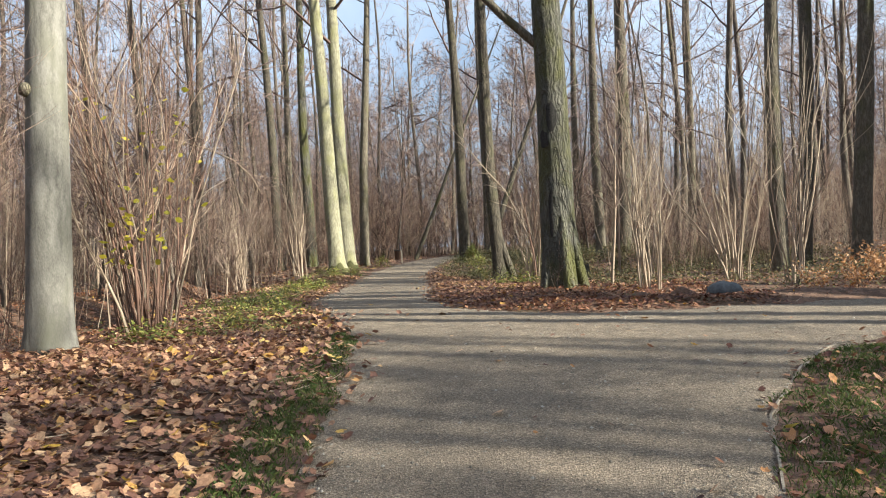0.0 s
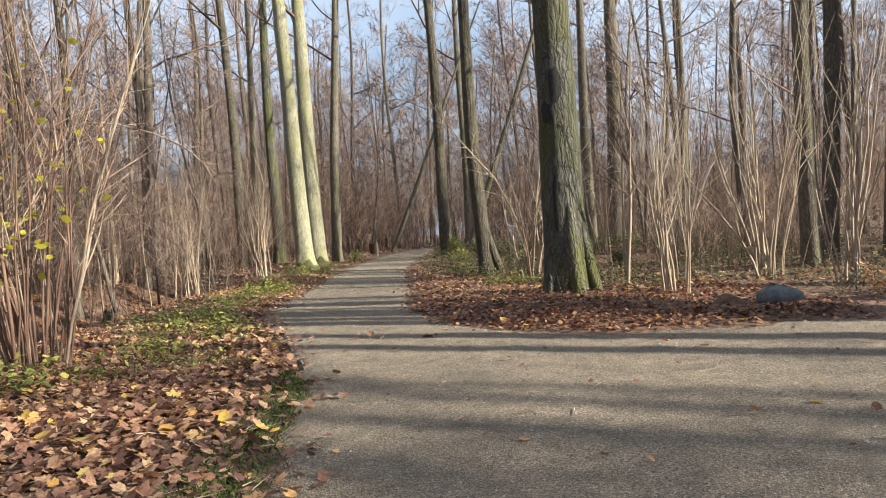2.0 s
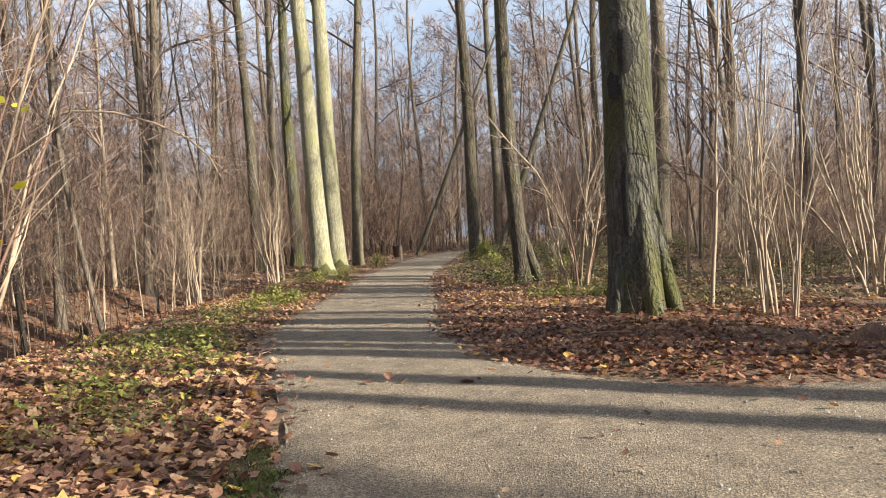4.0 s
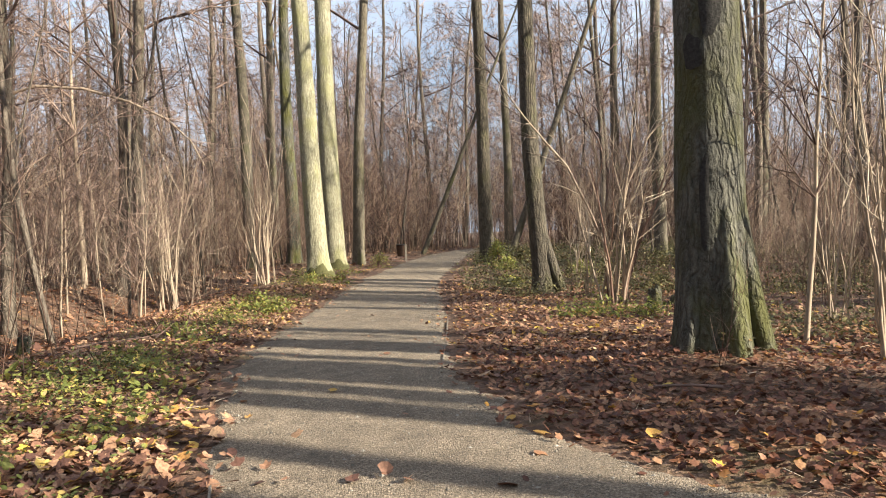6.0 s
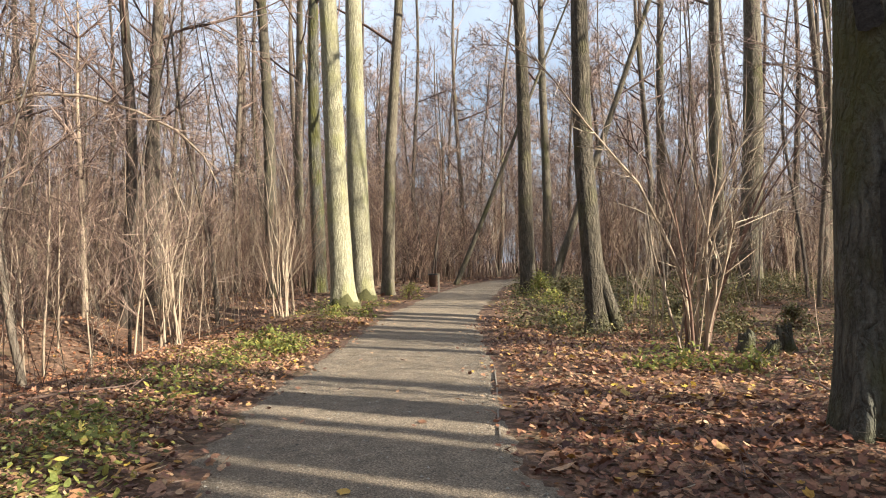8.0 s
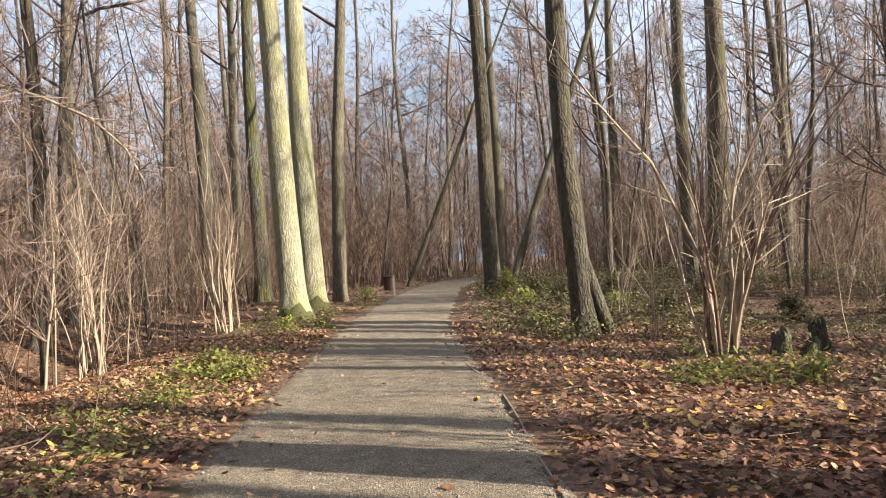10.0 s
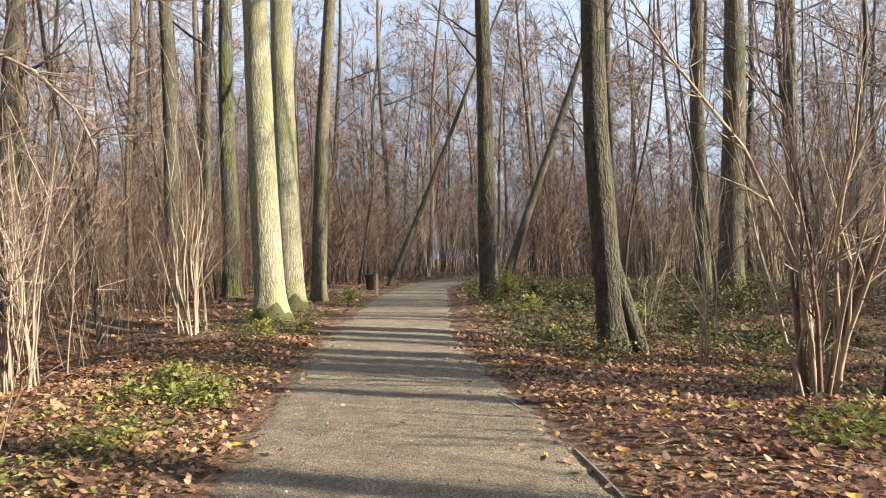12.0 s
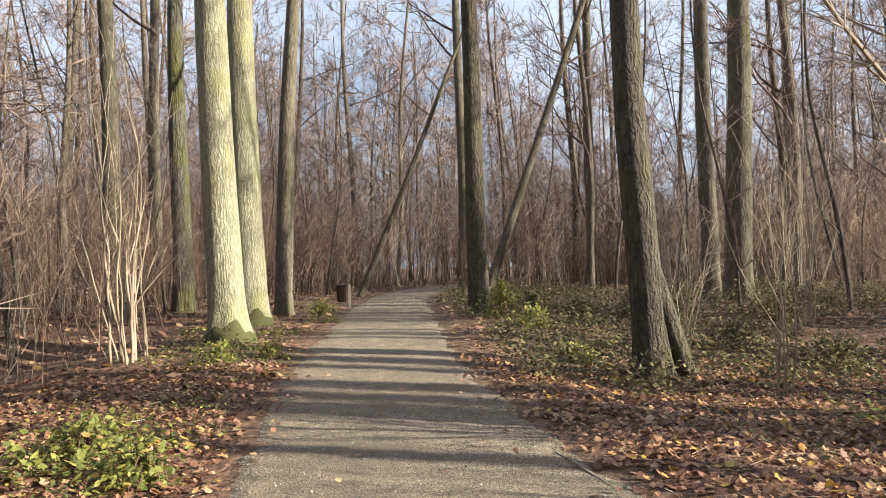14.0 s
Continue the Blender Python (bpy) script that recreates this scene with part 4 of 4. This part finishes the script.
def litter_bin(x, y):
    top = tagged(new("litter_bin"), "small dark brown litter bin on a wooden post", "litter bin")
    sh = Shape()
    sh.tube([(0, 0, 0.22), (0, 0, 0.26), (0, 0, 0.68), (0, 0, 0.7)], [0.13, 0.15, 0.18, 0.185], 16, True)
    part("body", sh.mesh("body", BIN_BROWN), top)
    sh = Shape()
    sh.tube([(0, 0, 0.7), (0, 0, 0.73), (0, 0, 0.75)], [0.2, 0.2, 0.17], 16, True)
    part("rim", sh.mesh("rim", BIN_DARK), top, "dark metal rim")
    sh = Shape()
    sh.box((0.23, 0, 0.33), (0.07, 0.07, 0.86))
    part("post", sh.mesh("post", OLD_WOOD, False), top, "weathered wooden post")
    return at(top, x, y)


litter_bin(-2.35, 38.0)

# ---- leaves on the ground ----
MAPLE = [(0.05, -0.5), (0.42, -0.25), (0.5, 0.24), (0.2, 0.26), (0, 0.6), (-0.2, 0.26), (-0.52, 0.2), (-0.38, -0.25)]
OVAL = [(0, -0.5), (0.2, -0.2), (0.22, 0.12), (0, 0.5), (-0.22, 0.12), (-0.2, -0.2)]
nrng = np.random.default_rng(11)


def leaf_points(outline, curl):
    pts = [(0, 0, 0)] + [(x, y, curl * (x * x + 0.7 * y * y)) for x, y in outline]
    k = len(outline)
    return np.array(pts), [(0, 1 + i, 1 + (i + 1) % k) for i in range(k)]


def strew(name, outline, xy, size, tilt, lift, mat, label, category, zfun=None):
    """One mesh of many leaves lying about."""
    tpl, tris = leaf_points(outline, 0.35)
    n, k = len(xy), len(tpl)
    a = nrng.uniform(0, 2 * np.pi, n)
    s = size * nrng.uniform(0.55, 1.25, n)
    curl = nrng.normal(0.6, 0.9, n)
    loc = np.repeat(tpl[None], n, 0)
    loc[:, :, 2] *= curl[:, None]
    loc *= s[:, None, None]
    ca, sa = np.cos(a)[:, None], np.sin(a)[:, None]
    x = loc[:, :, 0] * ca - loc[:, :, 1] * sa
    y = loc[:, :, 0] * sa + loc[:, :, 1] * ca
    tx, ty = nrng.normal(0, tilt, n)[:, None], nrng.normal(0, tilt, n)[:, None]
    z = loc[:, :, 2] + x * tx + y * ty
    base = (zfun or height)(xy[:, 0], xy[:, 1]) + nrng.uniform(0.004, lift, n)
    low = z.min(1)
    z = z + (base - 0.5 * np.minimum(low, 0))[:, None]
    v = np.stack([x + xy[:, 0:1], y + xy[:, 1:2], z], 2).reshape(-1, 3)
    f = (np.array(tris)[None] + (np.arange(n) * k)[:, None, None]).reshape(-1, 3)
    ob = new(name, mesh_of(name, v.tolist(), f.tolist(), mat, False))
    return tagged(ob, label, category, kind="stuff")


def strewn_places(n, xr, yr, weight):
    x, y = nrng.uniform(*xr, n), nrng.uniform(*yr, n)
    w = weight(x, y)
    ok = nrng.uniform(0, 1, n) < w
    return np.stack([x[ok], y[ok]], 1)


def verge(x, y):
    """How thick leaves lie: heaped on the verges, few on the gravel, thinned in patches."""
    d = -inside(x, y)
    open_grass = np.where((x > 1.4) & (y < 7), 0.2, 1.0) * (1 - 0.65 * np.exp(-((x + 1.4) / 0.35) ** 2) * (y < 9.3))
    patch = 0.55 + 0.45 * wave(x, y, 1.1, 3.0)
    return np.where(d < 0, 0.0025 * (1 + 90 * np.exp(d / 0.10)), step(-0.02, 0.35, d) * np.clip(0.35 + 0.65 * patch, 0, 1) * open_grass)


near = np.concatenate([strewn_places(64000, (-6.2, 5.5), (2.0, 13), verge), strewn_places(66000, (-6.5, 6.0), (13, 27), verge)])
def litter_z(x, y):
    return np.where(inside(x, y) > 0, gravel_z(x, y), height(x, y))


# the east bank takes the shade-darkened litter, up to where sun reaches the leaves
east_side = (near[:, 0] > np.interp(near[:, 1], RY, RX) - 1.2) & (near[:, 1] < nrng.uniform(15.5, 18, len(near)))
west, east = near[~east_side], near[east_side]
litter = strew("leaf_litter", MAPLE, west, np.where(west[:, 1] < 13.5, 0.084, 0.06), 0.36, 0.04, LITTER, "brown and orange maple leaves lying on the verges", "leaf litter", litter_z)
strew("damp_leaf_litter", MAPLE, east, 0.06, 0.36, 0.04, LITTER_DARK, "dark red-brown leaves heaped under the trees, shade put into their colour", "leaf litter", litter_z)
more = strewn_places(52000, (-12, 10), (2.0, 38), lambda x, y: verge(x, y) * (inside(x, y) < -0.3) * 0.9)
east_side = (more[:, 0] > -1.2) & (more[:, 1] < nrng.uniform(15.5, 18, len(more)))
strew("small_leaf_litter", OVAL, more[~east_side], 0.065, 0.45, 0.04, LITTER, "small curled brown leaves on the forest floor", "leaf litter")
strew("small_damp_litter", OVAL, more[east_side], 0.055, 0.45, 0.04, LITTER_DARK, "small dark brown leaves on the forest floor, shade put into their colour", "leaf litter")
bank = strewn_places(15000, (-14, -6.3), (12, 28), lambda x, y: 0.55 + 0.45 * wave(x, y, 1.4, 1.0))
strew("bank_leaf_litter", OVAL, bank, 0.095, 0.3, 0.03, LITTER_RED, "orange-brown leaves covering the ditch bank", "leaf litter")
far = strewn_places(16000, (-26, 24), (14, 60), lambda x, y: (inside(x, y) < -0.2) * 0.9)
strew("far_leaf_litter", OVAL, far, 0.22, 0.25, 0.03, LITTER, "dead leaves covering the wood's floor", "leaf litter")

tpl, tris = leaf_points(MAPLE, 0.5)
single = [mesh_of("leaf", (tpl * np.array((1, 1, c))).tolist(), tris, LITTER_ONE, False) for c in (0.6, 1.2, -0.5)]
count = 0
while count < 200:
    x, y = rng.uniform(-4.5, 4), rng.uniform(2.5, 20)
    d = float(inside(x, y))
    if d > 0.02 and rng.random() > 0.015 or d < -2.6:
        continue
    leaf = part("leaf", single[count % 3], litter)
    s = rng.uniform(0.08, 0.14)
    leaf.matrix_basis = Matrix.Translation((x, y, gz(x, y) + 0.035)) @ Euler((rng.gauss(0, 0.25), rng.gauss(0, 0.25), rng.uniform(0, 6.28))).to_matrix().to_4x4() @ Matrix.Diagonal((s, s, s, 1))
    count += 1

bright = mesh_of("leaf", (tpl * np.array((1, 1, 0.7))).tolist(), tris, YELLOW_FALLEN, False)
for i in range(90):
    cx, cy, w = ((-3.3, 13.3, 0.35), (-3.1, 12.2, 0.4), (1.6, 17.2, 0.5), (-4.3, 22.6, 0.4), (1.0, 20.6, 0.5), (-2.4, 7.2, 0.8))[i % 6]
    x, y = rng.gauss(cx, w), rng.gauss(cy, w)
    if float(inside(x, y)) > 0.02:
        continue
    leaf = part("leaf", bright, litter, "bright yellow maple leaf")
    s = rng.uniform(0.08, 0.14)
    leaf.matrix_basis = Matrix.Translation((x, y, gz(x, y) + 0.045)) @ Euler((rng.gauss(0, 0.3), rng.gauss(0, 0.3), rng.uniform(0, 6.28))).to_matrix().to_4x4() @ Matrix.Diagonal((s, s, s, 1))

# ---- green things on the verge ----


def plants(name, centres, per, spread, tall, size, mat, label):
    c = np.repeat(centres, per, 0)
    xy = c + nrng.normal(0, spread, c.shape)
    h = np.abs(nrng.normal(0, tall, len(c)))
    keep = inside(xy[:, 0], xy[:, 1]) < 0.0
    xy, h = xy[keep], h[keep]
    it = iter([h])
    return strew(name, OVAL, xy, size, 0.45, 0.03, mat, label, "ground plants", lambda x, y: height(x, y) + next(it))


def left_strip(x, y):
    left = np.interp(y, LY, LX) - x
    return np.clip(np.exp(-((left - 1.5) / 0.8) ** 2) * (0.45 + 0.6 * wave(x, y, 1.3, 1.0) + 0.3 * wave(x, y, 4.1, 2.0)), 0, 1) * step(9, 11, y)


herbs = strewn_places(5500, (-7, -1), (9, 30), left_strip)
plants("ground_herbs", herbs, 13, 0.13, 0.07, 0.05, GREEN, "low green herbs and seedlings along the path")
right = strewn_places(6500, (0.2, 16), (24.5, 44), lambda x, y: np.clip(0.45 + 0.5 * wave(x, y, 0.7, 2.2), 0, 1) * (inside(x, y) < -0.7))
plants("bramble_cover", right, 18, 0.2, 0.22, 0.085, DULL, "green bramble and ivy undergrowth beneath the trees")
clearing = strewn_places(4200, (1.2, 17), (12.4, 24.5), lambda x, y: np.clip(0.4 + 0.5 * wave(x, y, 0.8, 1.2), 0, 1) * (inside(x, y) < -1.6) * np.clip((x - 2.2) / 2, 0.1, 1))
plants("low_undergrowth", clearing, 12, 0.2, 0.16, 0.07, DULL, "low dull olive undergrowth beneath the hazels")
spot = np.array([(-4.3, 9.25), (-4.6, 9.6), (-3.9, 9.7), (-3.5, 11.3), (-4.0, 11.8), (-3.1, 12.6), (2.0, 19.2), (2.4, 19.6), (1.7, 18.9), (1.3, 30.5), (0.9, 33.0), (-4.4, 21.9), (-4.7, 22.4), (-4.2, 22.7), (-4.0, 21.5), (-4.9, 21.7), (-3.6, 14.6), (-3.9, 15.2), (-3.5, 13.7), (-4.3, 14.0), (-4.6, 16.2), (-4.1, 17.4), (-5.0, 18.8), (-4.4, 19.9), (-5.3, 15.0), (2.6, 18.8), (3.1, 19.4), (3.0, 22.6), (-5.2, 30.4), (-3.6, 31.0)])
plants("seedlings", spot, 120, 0.22, 0.12, 0.085, LIME, "small yellow-green seedlings in the leaves")


def grass(name, xy, blades, tall, label):
    c = np.repeat(xy, blades, 0)
    c = c + nrng.normal(0, 0.06, c.shape)
    c = c[inside(c[:, 0], c[:, 1]) < 0.03]
    n = len(c)
    h, a = tall * nrng.uniform(0.4, 1.2, n), nrng.uniform(0, 2 * np.pi, n)
    b = nrng.uniform(0.2, 0.9, n)
    z = height(c[:, 0], c[:, 1])
    dx, dy = np.cos(a), np.sin(a)
    w = 0.003
    P = [np.stack([c[:, 0] - dy * w, c[:, 1] + dx * w, z], 1), np.stack([c[:, 0] + dy * w, c[:, 1] - dx * w, z], 1),
         np.stack([c[:, 0] + dx * h * b * 0.35, c[:, 1] + dy * h * b * 0.35, z + h * 0.6], 1), np.stack([c[:, 0] + dx * h * b, c[:, 1] + dy * h * b, z + h * (1 - 0.35 * b)], 1)]
    v = np.stack(P, 1).reshape(-1, 3)
    k = (np.arange(n) * 4)[:, None]
    f = np.concatenate([k + np.array([[0, 1, 2]]), k + np.array([[0, 2, 3]])])
    return tagged(new(name, mesh_of(name, v.tolist(), f.tolist(), GRASS, False)), label, "grass", kind="stuff")


tufts = np.concatenate([strewn_places(1100, (-1.9, -1.0), (3, 9.6), lambda x, y: np.exp(-((x + 1.4) / 0.25) ** 2)),
                        strewn_places(2200, (1.5, 5), (2.5, 6.6), lambda x, y: 0.75 * (inside(x, y) < 0))])
grass("grass", tufts, 12, 0.06, "short green grass at the gravel's edge")


def bramble(x, y, w, h, leaves, mat, label):
    """A low mound of arching canes with small leaves along them."""
    top = tagged(new("bramble_bush"), label, "bush")
    pts = []
    for i in range(15):
        a, q = rng.uniform(0, 6.28), w * rng.uniform(0.3, 1.0)
        dx, dy, hh = math.cos(a) * q, math.sin(a) * q, h * rng.uniform(0.55, 1.1)
        ps = [(dx * k * 0.3 - dx * 0.2, dy * k * 0.3 - dy * 0.2, -0.03 + hh * (1 - (1 - k * 0.55) ** 2)) for k in range(5)]
        ps = [Vector(p_) + jitter(rng, 0.04) for p_ in ps]
        cane = Shape()
        cane.tube(ps, [0.007, 0.006, 0.005, 0.004, 0.002], 4)
        part("cane", cane.mesh("cane", BRUSH), top)
        pts += [ps[k].lerp(ps[k + 1], f) for k in range(1, 4) for f in (0, 0.33, 0.67)]
    pts = np.array([tuple(p_) for p_ in pts])
    c = pts[nrng.integers(0, len(pts), leaves)] + nrng.normal(0, 0.07, (leaves, 3))
    c[:, 2] = np.maximum(c[:, 2], 0.03)
    tpl_, tris_ = leaf_points(OVAL, 0.3)
    u = nrng.normal(0, 1, (leaves, 3))
    u /= np.linalg.norm(u, axis=1)[:, None]
    v = np.cross(u, nrng.normal(0, 1, (leaves, 3)) + np.array((0, 0, 2.0)))
    v /= np.linalg.norm(v, axis=1)[:, None] + 1e-6
    n_ = np.cross(u, v)
    s_ = nrng.uniform(0.04, 0.085, leaves)[:, None, None]
    P = c[:, None] + s_ * (tpl_[None, :, 0:1] * 1.4 * v[:, None] + tpl_[None, :, 1:2] * u[:, None] + tpl_[None, :, 2:3] * n_[:, None])
    F = np.array(tris_)[None] + (np.arange(leaves) * len(tpl_))[:, None, None]
    tagged(part("foliage", mesh_of("foliage", P.reshape(-1, 3).tolist(), F.reshape(-1, 3).tolist(), mat, False), top), kind="stuff")
    return at(top, x, y)


for bx, by, bw, bh, bn in ((1.55, 33.0, 0.75, 0.85, 1500), (2.4, 33.6, 0.9, 0.6, 1300), (1.7, 30.6, 0.7, 0.4, 900), (2.9, 31.2, 0.9, 0.5, 1100), (3.9, 29.6, 0.8, 0.35, 800), (1.5, 27.6, 0.6, 0.3, 700),
                           (4.6, 28.0, 0.9, 0.5, 900), (6.2, 29.0, 1.0, 0.6, 1000), (5.3, 26.3, 0.9, 0.45, 900), (7.8, 31.0, 1.1, 0.7, 1000), (6.9, 26.6, 0.9, 0.5, 900), (4.6, 32.4, 1.0, 0.6, 900)):
    bramble(bx, by, bw, bh, bn, LIME if bh < 0.45 or by > 32.9 and bx < 2 else DULL,
            "tall leafy green bush beside a tree trunk" if bh > 0.8 else "low dull green bramble mound under the trees" if bh >= 0.45 else "low bright green leafy patch by the path")
for bx, by, bw, bh, bn in ((-3.9, 21.6, 0.4, 0.3, 500), (-4.5, 22.3, 0.45, 0.35, 600), (-4.2, 27.0, 0.5, 0.3, 500), (-3.5, 27.6, 0.4, 0.25, 400), (-2.9, 33.5, 0.6, 0.5, 700), (3.0, 18.9, 0.4, 0.25, 350)):
    bramble(bx, by, bw, bh, int(bn * 0.6), LIME, "small yellow-green leafy plant clump among dead leaves")

# pebbles on the gravel
peb = strewn_places(36000, (-3.6, 6), (2.8, 24), lambda x, y: (inside(x, y) > 0.02) * (0.35 + 0.65 * np.exp(-inside(x, y) / 0.25)))
octa = np.array([(1, 0, 0), (0, 1, 0), (-1, 0, 0), (0, -1, 0), (0, 0, 0.7), (0, 0, -0.5)], float)
of = np.array([(0, 1, 4), (1, 2, 4), (2, 3, 4), (3, 0, 4), (1, 0, 5), (2, 1, 5), (3, 2, 5), (0, 3, 5)])
n = len(peb)
pv = octa[None] * (0.004 + 0.014 * nrng.random(n) ** 3)[:, None, None] * nrng.uniform(0.7, 1.3, (n, 6, 1))
pv[:, :, 0] += peb[:, 0:1]
pv[:, :, 1] += peb[:, 1:2]
pv[:, :, 2] += gravel_z(peb[:, 0], peb[:, 1])[:, None] + 0.002
tagged(new("pebbles", mesh_of("pebbles", pv.reshape(-1, 3).tolist(), (of[None] + (np.arange(n) * 6)[:, None, None]).reshape(-1, 3).tolist(), PEBBLE, False)),
       "loose pale pebbles on the gravel", "pebbles", kind="stuff")

# yellow leaves on the left bush
ytpl, ytris = leaf_points(OVAL + [], 0.3)
ymesh = mesh_of("leaf", (ytpl * np.array((1.5, 1, 1))).tolist(), ytris, YELLOW, False)
inv_bush = left_bush.matrix_basis.inverted()
for i in range(110):
    a, h = rng.uniform(0, 6.28), rng.uniform(1.3, 3.8)
    q = rng.uniform(0.2, 1.0)
    spread = inv_bush @ (Vector((-4.78, 10.1, 1.5)) + jitter(rng, 0.4)) if i < 40 else Vector((q * math.cos(a), q * math.sin(a), h))
    leaf = part("leaf", ymesh, left_bush, "yellow-green hazel leaf")
    s = rng.uniform(0.09, 0.15)
    leaf.matrix_basis = Matrix.Translation(spread) @ Euler((rng.uniform(-1, 1), rng.uniform(-1, 1), rng.uniform(0, 6.28))).to_matrix().to_4x4() @ Matrix.Diagonal((s, s, s, 1))

# twigs lying about
tw = Shape()
done = 0
while done < 1500:
    x, y = rng.uniform(-7, 6), rng.uniform(3, 27)
    d = float(inside(x, y))
    if d > 0 and rng.random() > 0.03 or d < -6:
        continue
    a, ln = rng.uniform(0, 6.28), rng.uniform(0.1, 0.3)
    tw.spike((x, y, gz(x, y) + 0.035), (ln * math.cos(a), ln * math.sin(a), rng.uniform(-0.02, 0.05)), rng.uniform(0.002, 0.006))
    done += 1
tagged(new("twig_litter", tw.mesh("twig_litter", STEM)), "small broken twigs among the fallen leaves", "twigs", kind="stuff")
